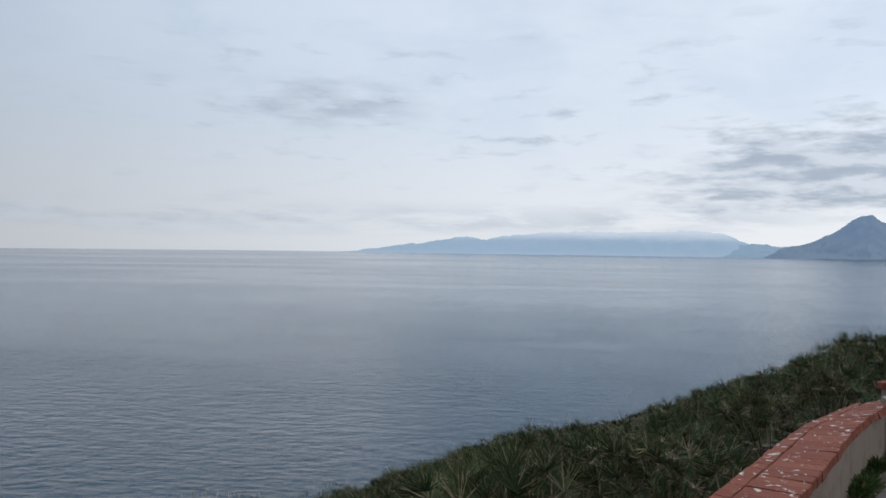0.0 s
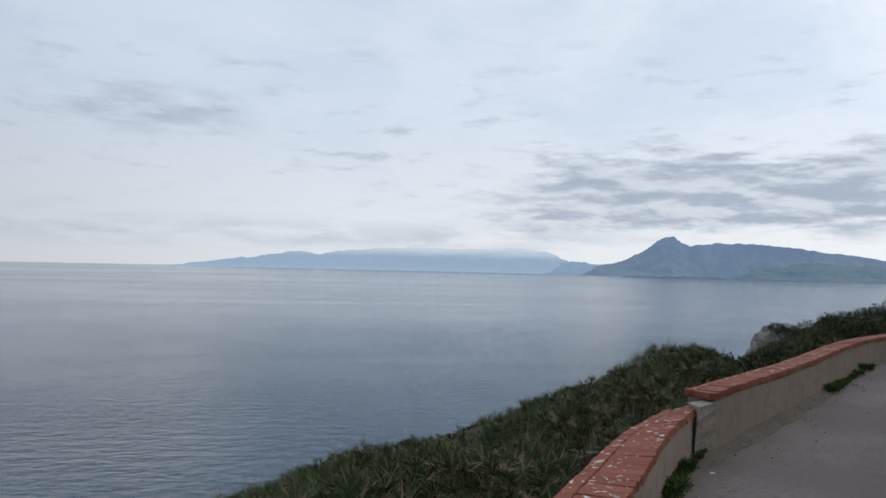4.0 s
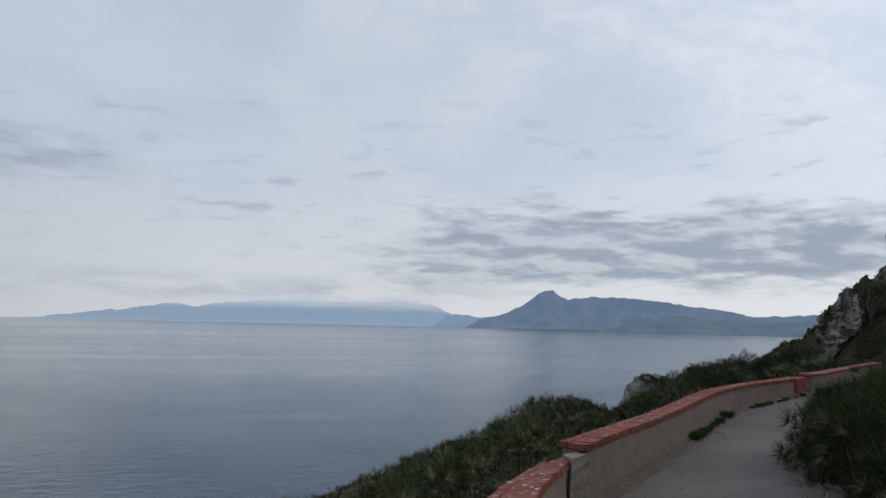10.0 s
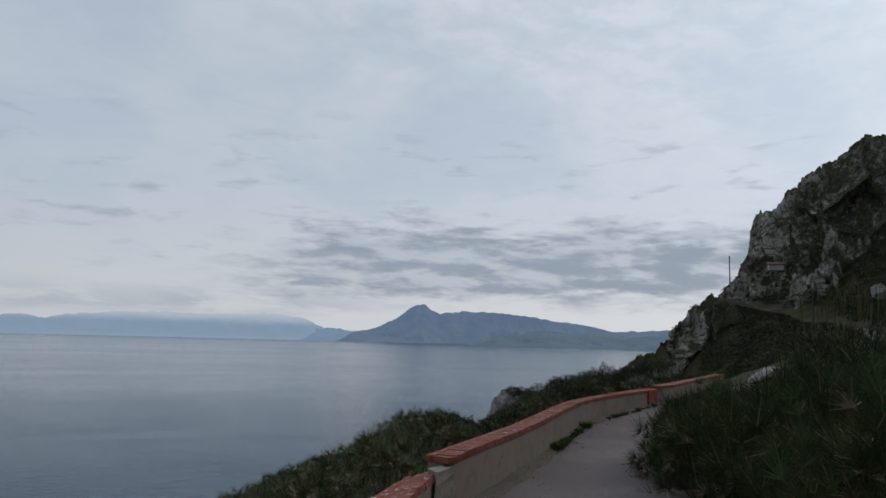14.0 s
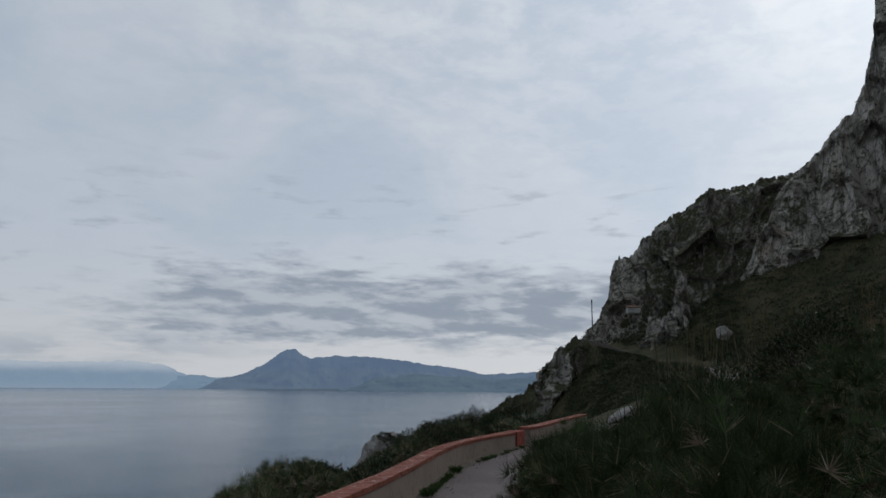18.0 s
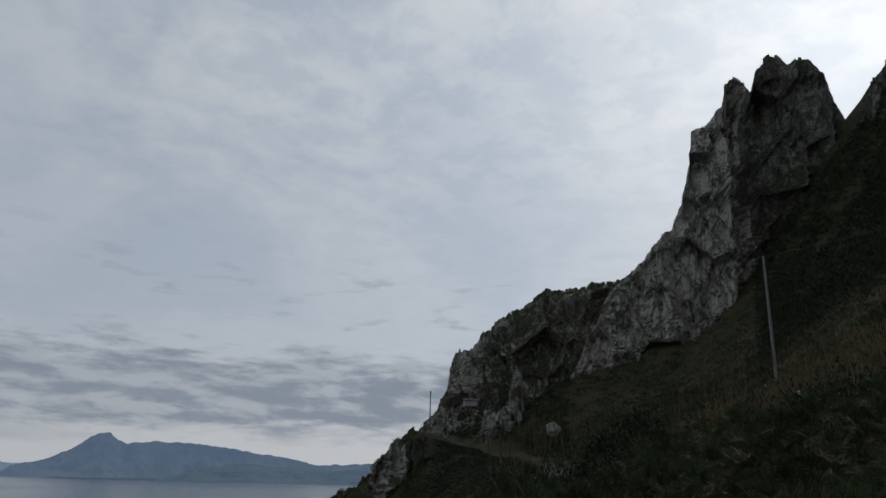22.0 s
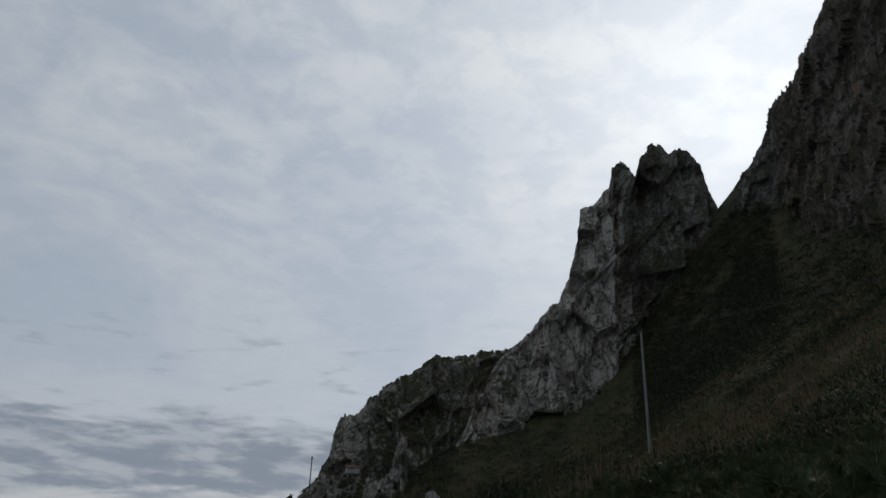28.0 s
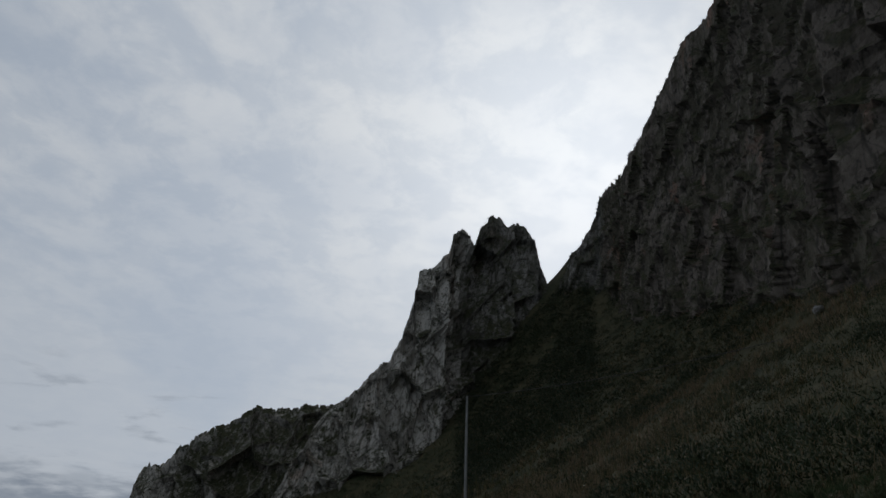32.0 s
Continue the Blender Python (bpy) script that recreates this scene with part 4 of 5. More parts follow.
def plant_shrubs():
    kind = shrub_kind(3, "dense dark green shrub with small leaves overhanging the lane")
    spots = [(66.0, 9.2, 0.6, 0.9), (69.0, 9.0, 0.7, 0.95), (73.0, 9.0, 0.9, 1.1), (76, 11, 1.3, 1.4), (83, 13, 1.2, 1.3)]
    for k, (az, r, w, h) in enumerate(spots):
        m = Matrix.Translation(on_land(az, r, 0.1)) @ pose(0, 0, 0, 0, 0, k * 77) @ Matrix.Diagonal((w, w, h, 1))
        copy_thing(kind, m).matrix_basis = m
    # along the cliff edge, each as tall as it shows over the wall: heading, distance, spread, elevation of its top
    edge = [(53.2, 19, 0.7, -3.9), (54.0, 18, 0.8, -3.3), (54.8, 20, 0.8, -2.75), (55.7, 19, 0.8, -2.65), (56.5, 21, 0.9, -2.4), (57.3, 20, 0.8, -2.3), (58.2, 22, 0.9, -2.3), (55.2, 16, 0.7, -3.2), (56.8, 17, 0.8, -3.0),
            (58.6, 19, 0.8, -2.7), (59.4, 23, 0.8, -2.4), (60.2, 25, 0.9, -2.2), (58.65, 24, 0.55, -1.6), (57.8, 22, 0.65, -2.0), (59.6, 23, 0.65, -1.9), (60.6, 26, 0.8, -1.75), (61.4, 28, 0.9, -1.5),
            (51.7, 28.2, 0.5, -3.55), (52.3, 28.6, 0.55, -3.6), (62.6, 26, 0.8, -2.4), (63.6, 27, 0.8, -2.1)]
    for k, (az, r, w, el) in enumerate(edge):
        p = on_land(az, r, 0.15)
        top = EYE + r * math.tan(radians(el)) - p.z
        if r in (28.2, 28.6):
            p.z, top = p.z + top - 0.34, 0.34
        m = Matrix.Translation(p) @ pose(0, 0, 0, 0, 0, k * 63) @ Matrix.Diagonal((w, w, max(top, 0.3) / 1.02, 1))
        copy_thing(kind, m).matrix_basis = m
    for o in (*kind.children, kind):
        bpy.data.objects.remove(o)


plant_shrubs()


def scatter(rng, count, az0, az1, r0, r1, power=1.6):
    az = rng.uniform(az0, az1, count)
    r = r0 + (r1 - r0) * rng.uniform(0, 1, count) ** power
    x, y = r * np.sin(np.radians(az)), r * np.cos(np.radians(az))
    d, _ = along_road(x, y)
    return az, r, x, y, d


def scrub_patch(name, label, seed, count, az0, az1, r0, r1, leaves, size, mat, hill=True, big=(0.5, 1.2), thin=0.42, power=1.6):
    rng = np.random.default_rng(seed)
    az, r, x, y, d = scatter(rng, count, az0, az1, r0, r1, power)
    keep = (d > HALF + 1.2) if hill else (d < -HALF - 1.2) & ~((az > 63.2) & (az < 65.4) & (r > 110))
    sky_line = limit(az, SEAWARD)
    room = np.where(r < 150, 9.0, 0.30 + 0.22 * (np.abs(d) - HALF - 1.2))
    keep &= (vnoise(x / 7, y / 7, None, seed) + 0.5 * vnoise(x / 2.5, y / 2.5, None, seed + 1)) > -1 + 2 * thin * rng.uniform(0.6, 1.2, count)
    x, y, z = x[keep], y[keep], land(x[keep], y[keep])
    room = room[keep]
    roof = EYE + np.hypot(x, y) * np.tan(np.radians(sky_line[keep]))
    keep = z > SEA + 1
    out = []
    for px, py, pz, top, low in zip(x[keep], y[keep], z[keep], roof[keep], room[keep]):
        s = rng.uniform(*big)
        if not hill:
            s = min(s, low)
        if not hill and math.hypot(px, py) < 60:
            s = min(s, (top - pz) / 1.02)
            if s < 0.13:
                continue
        q = shrub_leaves(rng, leaves, s * rng.uniform(0.9, 1.3), s * rng.uniform(0.6, 0.95), size * min(max(math.hypot(px, py) / 130, 0.35), 1.0) if size > 0.3 else size)
        out.append(q + np.array([px, py, pz - 0.12]))
    tagged(new(name, quads(name, np.concatenate(out), mat, True)), label, "scrub", kind="stuff")


scrub_patch("hillside_scrub", "low dark green scrub on the hillside", 41, 640, 66, 135, 11, 80, 260, 0.085, SHRUB, big=(0.4, 1.0), thin=0.36)
scrub_patch("slope_bushes", "rounded dark green bushes standing in the grass of the slope", 58, 520, 70, 132, 14, 125, 280, 0.10, SHRUB, big=(0.6, 1.6), thin=0.40, power=1.0)
scrub_patch("edge_scrub", "low scrub between palms along the seaward edge", 47, 1500, -30, 49, 2.4, 16, 80, 0.06, SHRUB, hill=False, big=(0.3, 0.6), thin=0.1)
scrub_patch("far_scrub", "dark scrub dotting the upper slope", 42, 4200, 62, 128, 66, 205, 44, 0.36, SHRUB, big=(0.5, 1.5), thin=0.45)
scrub_patch("upper_scrub", "dark green bushes crowding the slope under the ridge", 51, 900, 76, 93, 60, 190, 46, 0.30, SHRUB, big=(0.6, 1.6), thin=0.22, power=0.9)
scrub_patch("seaward_scrub", "wind-clipped scrub on the seaward slope", 43, 800, 46, 66, 12, 60, 190, 0.085, SHRUB, hill=False, big=(0.5, 1.1), thin=0.15)
scrub_patch("headland_scrub", "dark scrub over the headland below the lane", 45, 4800, 57, 76, 45, 200, 40, 0.34, SHRUB, hill=False, big=(0.6, 1.6), thin=0.04, power=0.9)
scrub_patch("lane_scrub", "dense dark scrub above the far lane", 46, 3200, 64, 86, 40, 208, 40, 0.34, SHRUB, big=(0.5, 1.5), thin=0.08, power=0.9)


def ledge_scrub():
    """Bushes on the ledges and along the crests of the cliffs."""
    rng = np.random.default_rng(77)
    out = []
    for face in FACES:
        rows_, cols, _ = face.shape
        du, dv = face[1:-1, 2:] - face[1:-1, :-2], face[2:, 1:-1] - face[:-2, 1:-1]
        nrm = unit(np.cross(du, dv))
        flat = np.abs(nrm[..., 2])
        pick = np.argwhere((flat > 0.55) & (rng.uniform(0, 1, flat.shape) < 0.05))
        for i, j in pick[:900]:
            s = rng.uniform(0.3, 0.8)
            away = math.hypot(*face[i + 1, j + 1][:2])
            out.append(shrub_leaves(rng, 26 if away > 120 else 40, s, s * 0.8, 0.34 if away > 120 else 0.16) + face[i + 1, j + 1] - np.array([0, 0, 0.2]))
        for j in rng.integers(2, cols - 2, cols // 9):
            s = rng.uniform(0.12, 0.5) if math.hypot(*face[-1, j][:2]) > 120 else rng.uniform(0.1, 0.25)
            away = math.hypot(*face[-1, j][:2])
            out.append(shrub_leaves(rng, 24 if away > 120 else 50, s, s * 0.8, 0.28 if away > 120 else 0.13) + face[-1, j] - np.array([0, 0, 0.25]))
    # bushes climbing the lower faces: face, headings, share of the height, number
    for which, a0, a1, share, many in ((5, 103, 114, 0.10, 500), (1, 70, 84, 0.38, 800), (4, 91.5, 99, 0.55, 600), (0, 57, 63, 0.9, 400), (1, 78, 89, 0.16, 450), (4, 79, 88, 0.10, 300)):
        face = FACES[which]
        rows_, cols, _ = face.shape
        az = np.degrees(np.arctan2(face[0, :, 0], face[0, :, 1]))
        ok = np.argwhere((az > a0) & (az < a1))[:, 0]
        for j in rng.choice(ok, many):
            i = int(rows_ * share * rng.uniform(0, 1) ** 1.6)
            if vnoise(np.array([j / 9.0]), np.array([i / 12.0]), None, 5)[0] < -0.25:
                continue
            s = rng.uniform(0.35, 1.0)
            out.append(shrub_leaves(rng, 30, s, s * 0.8, 0.30) + face[i, j] - np.array([0, 0, 0.25]))
    # scrub below a line across the ridge's face
    face = FACES[1]
    flank = face.reshape(-1, 3)
    az = np.degrees(np.arctan2(flank[:, 0], flank[:, 1]))
    el = np.degrees(np.arctan2(flank[:, 2] - EYE, np.hypot(flank[:, 0], flank[:, 1])))
    line = limit(az, [(66, 3.6), (67.5, 3.9), (68.9, 5.0), (70.6, 5.3), (71.4, 6.0), (73.1, 7.2), (73.6, 8.9), (75.4, 11.0), (77.4, 11.4), (79.1, 9.8), (83, 9.9), (90, 10)])
    for j in rng.choice(np.argwhere(el < line + 0.7 * vnoise(az / 0.5, el / 0.5, None, 9))[:, 0], 2200):
        s = rng.uniform(0.5, 1.2)
        out.append(shrub_leaves(rng, 30, s, s * 0.75, 0.34) + flank[j] - np.array([0, 0, 0.3]))
    tagged(new("ledge_scrub", quads("ledge_scrub", np.concatenate(out), SHRUB, True)), "small dark bushes rooted on rock ledges", "scrub", kind="stuff")


ledge_scrub()


def grass(name, label, seed, count, az0, az1, r0, r1, blades, height, width, mat, clump=None, lean=0.28, hill=True):
    rng = np.random.default_rng(seed)
    az, r, x, y, d = scatter(rng, count, az0, az1, r0, r1, 1.3)
    keep = (d > HALF + 0.8) if hill else (d < -HALF - 0.8)
    if clump is not None:
        keep &= (vnoise(x / 8, y / 8, None, seed) + 0.6 * vnoise(x / 2.7, y / 2.7, None, seed + 3)) > clump
    x, y, r = x[keep], y[keep], r[keep]
    z = land(x, y)
    n = len(x)
    base = np.repeat(np.stack([x, y, z - 0.05], -1), blades, 0) + rng.normal(0, 0.10, (n * blades, 3)) * np.array([1, 1, 0])
    way = unit(np.array([0, 0, 1.0]) + rng.normal(0, lean, (n * blades, 3)) * np.array([1, 1, 0.2]))
    ln = np.repeat(rng.uniform(0.6, 1.2, n), blades) * rng.uniform(0.6, 1.15, n * blades) * height
    a = rng.uniform(0, np.pi, n * blades)
    side = np.stack([np.cos(a), np.sin(a), 0 * a], -1)
    w = width * np.repeat(np.clip(r / 22, 0.7, 2.4), blades)
    tagged(new(name, quads(name, blade(base, way, ln, w, side, 0.12), mat, True)), label, "grass", kind="stuff")


scrub_patch("bend_scrub", "thick dark scrub round the lane's bend", 48, 2000, 66, 78, 140, 214, 54, 0.38, SHRUB, big=(0.6, 1.5), thin=0.0, power=0.8)
scrub_patch("bend_edge_scrub", "thick dark scrub under the lane's bend", 49, 1700, 63.6, 74, 120, 205, 50, 0.38, SHRUB, hill=False, big=(0.6, 1.4), thin=0.0, power=0.8)
scrub_patch("gully_scrub", "dense dark scrub filling the gully below the rock gap", 44, 3400, 92, 103, 105, 196, 48, 0.40, SHRUB, big=(0.7, 1.6), thin=0.10, power=0.7)
scrub_patch("cliff_foot_scrub", "scattered dark scrub along the foot of the great cliff", 50, 1800, 99, 116, 70, 180, 60, 0.30, SHRUB, big=(0.5, 1.4), thin=0.40, power=0.8)


grass("hill_grass", "olive and tan grass tufts over the hillside", 51, 7500, 66, 132, 9, 120, 12, 0.6, 0.026, GREENGRASS, -0.6, 0.4)
grass("straw_stand", "tall dry reddish-tan grass stalks in clumps", 52, 4600, 76, 130, 16, 95, 12, 1.15, 0.016, STRAW, 0.10, 0.14)
grass("far_grass", "tan and olive grass over the distant slope", 54, 15000, 72, 122, 70, 210, 8, 0.7, 0.045, GREENGRASS, -0.5, 0.45)
grass("far_straw", "patches of dry tan grass on the distant slope", 55, 5600, 73, 122, 50, 200, 8, 0.9, 0.035, STRAW, 0.05, 0.3)
grass("seaward_grass", "dry grass between the palms on the seaward slope", 53, 900, -25, 60, 2.5, 26, 14, 0.5, 0.012, STRAW, 0.05, 0.4, False)


def tussock_kind(seed):
    """A clump of arching grass with tall dry flower stalks."""
    rng = np.random.default_rng(seed)
    root = thing("grass_tussock", Matrix.Translation((0, 0, -500)), "tall tufted grass with pale dry flower stalks", "grass", "tall grass tussocks on the slope")

    def spray(n, lo, hi, spread, width, droop):
        a = rng.uniform(0, 2 * np.pi, n)
        base = np.stack([np.cos(a), np.sin(a), 0 * a], -1) * rng.uniform(0, 0.16, (n, 1))
        way = unit(np.stack([np.cos(a) * spread, np.sin(a) * spread, np.ones(n)], -1) + rng.normal(0, spread * 0.5, (n, 3)))
        side = unit(np.cross(way, rng.normal(0, 1, (n, 3))))
        ln = rng.uniform(lo, hi, n)
        return blade(base, way, ln, np.full(n, width), side, droop), base + way * ln[:, None], way, side

    part("foliage", quads("foliage", spray(170, 0.25, 0.62, 0.55, 0.012, 0.25)[0], GREENGRASS), root, "arching olive grass blades")
    stalks, tips, way, side = spray(11, 0.62, 1.0, 0.15, 0.009, 0.03)
    heads = blade(tips - way * 0.2, way, np.full(11, 0.22), np.full(11, 0.024), side, 0.06)
    for stalk, head in zip(stalks, heads):
        part("stalk", quads("stalk", np.stack([stalk, head]), STRAW), root)
    return root


def plant_tussocks():
    kinds = [tussock_kind(61 + k) for k in range(3)]
    # heading, distance, elevation of the stalks' tips
    spots = [(72.9, 15, 4.9), (73.6, 16, 4.6), (74.3, 15, 5.3), (75.2, 17, 5.0), (76.0, 16, 5.8), (78.4, 17, 6.3), (79.2, 18, 5.6), (81.1, 17, 5.8), (80.1, 20, 6.0), (85.5, 20, 7.4), (88.2, 19, 8.6), (89.4, 18, 9.8), (90.2, 18, 9.7), (90.8, 20, 9.0),
             (93.4, 26, 11.2), (94.2, 25, 11.3), (95.3, 27, 11.0), (96.4, 27, 11.4), (97.3, 28, 11.6), (94.8, 22, 9.6), (99.2, 27, 12.2), (101.0, 28, 12.5), (103.2, 30, 13.0), (105.0, 29, 13.3), (106.6, 28, 13.9), (107.6, 28, 14.1), (108.8, 27, 14.0), (110.2, 27, 14.3),
             (111.4, 28, 14.4), (113.2, 26, 14.0), (115.4, 25, 13.9), (116.6, 26, 14.2), (117.8, 25, 14.3), (119.6, 26, 15.0), (104.0, 20, 10.6), (109.5, 19, 11.4), (98.2, 20, 9.9)]
    for k, (az, r, el) in enumerate(spots):
        p = on_land(az, r, 0.05)
        tall = min(max(EYE + r * math.tan(radians(el)) - p.z, 0.9), 2.4)
        wide = 0.75 + 0.25 * tall
        m = Matrix.Translation(p) @ pose(0, 0, 0, 0, 0, k * 47) @ Matrix.Diagonal((wide, wide, tall, 1))
        copy_thing(kinds[k % 3], m).matrix_basis = m
    for kind in kinds:
        for o in (*kind.children, kind):
            bpy.data.objects.remove(o)


plant_tussocks()


# ---- parapet ----
def parapet(name, label, line, tops, bases, thick, seed, red_end=False, skew=0.0, falls=None):
    """A plastered wall along its road face, with a coping of bricks laid across. tops: height of the coping's top along the wall; falls: how far the coping drops towards the sea."""
    pitch = 0.113
    ln = curve_through([(*p, a, b, c) for p, a, b, c in zip(line, tops, bases, falls or [0.0] * len(line))], pitch)
    right, fwd = side_of(ln)
    n = len(ln)
    prof = ((0.0, 0), (0.0, 1), (0.03, 2), (thick - 0.03, 2), (thick, 1), (thick, 0))
    v = []
    for off, level in prof:
        xy = ln[:, :2] - right * off
        zz = ln[:, 3] - 0.25 if level == 0 else ln[:, 2] - (0.062 if level == 1 else 0.018) - ln[:, 4] * off / thick
        wob = 0.006 * vnoise(ln[:, 0] * 3, ln[:, 1] * 3, None, seed + level)
        fade = skew * off * np.exp(-np.arange(n) * pitch / 0.4)
        v.append(np.c_[xy + right * wob[:, None] + fwd * fade[:, None], zz])
    v = np.stack(v, 1).reshape(-1, 3)
    faces = grid_faces(n, 6) + [(5, 4, 3, 2, 1, 0), tuple((n - 1) * 6 + k for k in range(6))]
    wall = tagged(new(name, mesh_of(name, v, faces, PLASTER)), label, "wall", kind="structure")
    rng = np.random.default_rng(seed)
    kinds = []
    for k in range(4):
        for lng in (thick * 0.76, thick * 0.24):
            bm = bmesh.new()
            box(bm, (-lng, -0.0550, -0.028), (0, 0.0550, 0.028), None, 0.0025 + 0.001 * k)
            for q in bm.verts:
                q.co += Vector(rng.normal(0, 0.0014, 3))
            kinds.append(from_bm("brick", bm, BRICK))
    s, verts, faces_ = 0, [], []
    while s < n:
        p, q, f = ln[s], right[s], fwd[s]
        turn = math.atan2(q[1], q[0])
        for row in (0, 1):
            off = -0.008 if row == 0 else thick * 0.76
            tilt = math.atan2(p[4], thick)
            kind = kinds[int(rng.integers(0, 4)) * 2 + row]
            ease = skew * math.exp(-s * pitch / 0.4)
            c = p[:2] - q * (off + rng.normal(0, 0.0018)) + f * ease * max(off, 0)
            m = pose(c[0], c[1], p[2] - 0.028 - math.tan(tilt) * max(off, 0) + rng.normal(0, 0.0012), rng.normal(0, 0.5), -math.degrees(tilt) + rng.normal(0, 0.35), math.degrees(turn - math.atan(ease)) + rng.normal(0, 0.4))
            if s < n - 150:
                b = len(verts)
                verts += [m @ q.co for q in kind.vertices]
                faces_ += [[b + k for k in f.vertices] for f in kind.polygons]
            else:
                ob = new("brick", kind)
                ob.parent = wall
                ob.matrix_basis = m
        s += 1
    if verts:
        tagged(part("bricks", mesh_of("bricks", [tuple(q) for q in verts], faces_, BRICK), wall), kind="stuff")
    if red_end:
        bm = bmesh.new()
        e = ln[-3]
        turn = math.atan2(right[-3][1], right[-3][0])
        box(bm, (-0.16, -0.30, e[3] - 0.2), (0.035, 0.30, e[2] + 0.01), pose(e[0], e[1], 0, 0, 0, math.degrees(turn)), 0.012)
        part("pilaster", from_bm("pilaster", bm, REDPAINT), wall, "end pilaster daubed with faded red paint")
    return ln


parapet("wall_1", "low weathered plaster parapet with a red brick coping", [(-30, -22.4), (-12, -8.6), (-5, -3.15), (0, 0.88), (2.34, 2.70), (2.88, 3.125), (3.70, 3.775), (4.72, 4.455)],
        [-0.1, 0.32, 0.48, 0.5, 0.5, 0.5, 0.5, 0.5], [-0.8, -0.3, -0.05, 0, 0.0, 0.0, 0.02, 0.06], 0.315, 1,
        falls=[0.0, 0.0, 0.0, 0.0, 0.01, 0.02, 0.055, 0.11])
parapet("wall_2", "plaster parapet with brick coping, cracked at its broken end", [(4.72, 4.335), (5.58, 4.69), (7.50, 5.50), (10.4, 6.82), (12.3, 7.42), (14.3, 7.76), (15.0, 7.90)],
        [0.60] * 7, [0.10, 0.12, 0.14, 0.18, 0.21, 0.24, 0.25], 0.28, 2, True, 0.6, [0.02, 0.02, 0.03, 0.02, 0.02, 0.0, 0.0])
parapet("wall_3", "plaster parapet with a thin brick coping bending away", [(15.25, 7.85), (16.3, 8.05), (18.7, 8.72), (23, 9.8)], [0.665, 0.665, 0.66, 0.68], [0.27, 0.3, 0.34, 0.42], 0.28, 3)


def far_wall():
    """The lane's low wall where it climbs round the headland."""
    keep = ROAD[:, 0] > 150
    ln = curve_through(ROAD[keep], 1.5)
    right, _ = side_of(ln)
    v = []
    for off, up in ((0.0, -0.5), (0.0, 0.85), (0.35, 0.88), (0.40, -1.4)):
        wob = 0.07 * vnoise(ln[:, 0] * 0.4, ln[:, 1] * 0.4, None, 12 + int(up * 3))
        v.append(np.c_[ln[:, :2] - right * (HALF + 0.25 + off), ln[:, 2] + up + wob])
    v = np.stack(v, 1)
    tagged(new("wall_4", mesh_of("wall_4", v.reshape(-1, 3), grid_faces(len(ln), 4), SAND)), "low plaster wall edging the lane round the headland", "wall", kind="structure")


far_wall()


def broken_end():
    """A wedge of patched plaster, chipped pale at its top, where the higher parapet begins."""
    foot = [(4.38, 4.205), (4.735, 4.322), (4.80, 4.46), (4.50, 4.40)]
    bm = bmesh.new()
    rows_ = []
    for k, h in enumerate(np.linspace(-0.15, 0.44, 12)):
        t = max(0.0, (h - 0.12) / 0.34)
        ring = []
        for m_, (x, y) in enumerate(foot):
            back = (0.05 * t ** 1.4) if m_ == 0 else 0.0
            jit = 0.014 * noise.noise(Vector((k * 0.9, m_ * 3.0, 0.5)))
            ring.append(bm.verts.new((x + back * 0.97 + jit, y + back * 0.25 + jit, 0.08 + h)))
        rows_.append(ring)
    for a, b in zip(rows_[:-1], rows_[1:]):
        for k in range(4):
            bm.faces.new((a[k], a[(k + 1) % 4], b[(k + 1) % 4], b[k]))
    bm.faces.new(rows_[-1])
    ob = new("wall_break", from_bm("wall_break", bm, BARE))
    tagged(ob, "patched plaster wedge chipped pale at a cracked parapet end", "wall", kind="structure")


BARE = mottle("bare_mortar", (0.33, 0.30, 0.265), (0.26, 0.235, 0.205), (0.15, 0.135, 0.115), 9.0, 40.0, 0.95, 0.7, 0.008, 0.2)
broken_end()


def verge(name, label, line, width, seed):
    """A ragged strip of grit washed against the wall foot."""
    ln = curve_through(line, 0.12)
    right, _ = side_of(ln)
    rows_ = []
    for k in range(6):
        t = k / 5
        w = width * t * (1 + 0.45 * fbm(ln[:, 0] * 1.3, ln[:, 1] * 1.3, None, 3, seed)) - 0.06
        z = ln[:, 2] + 0.05 * (1 - t) ** 1.5 + 0.012 * (t < 1) * (1 + vnoise(ln[:, 0] * 6 + k, ln[:, 1] * 6, None, seed)) - 0.02 * (t == 1)
        rows_.append(np.c_[ln[:, :2] + right * w[:, None], z])
    v = np.stack(rows_, 1)
    tagged(new(name, mesh_of(name, v.reshape(-1, 3), grid_faces(len(ln), 6), SAND, True)), label, "verge", kind="structure")


verge("verge", "strip of sandy grit washed against the wall foot", [(-3, -1.55, 0.02), (0, 0.92, 0.03), (2.35, 2.74, 0.04), (3.68, 3.80, 0.06), (4.74, 4.33, 0.09), (5.58, 4.69, 0.12), (7.5, 5.5, 0.15), (10.4, 6.82, 0.19), (12.3, 7.42, 0.22), (14.3, 7.76, 0.26), (17, 8.3, 0.31)], 0.22, 6)


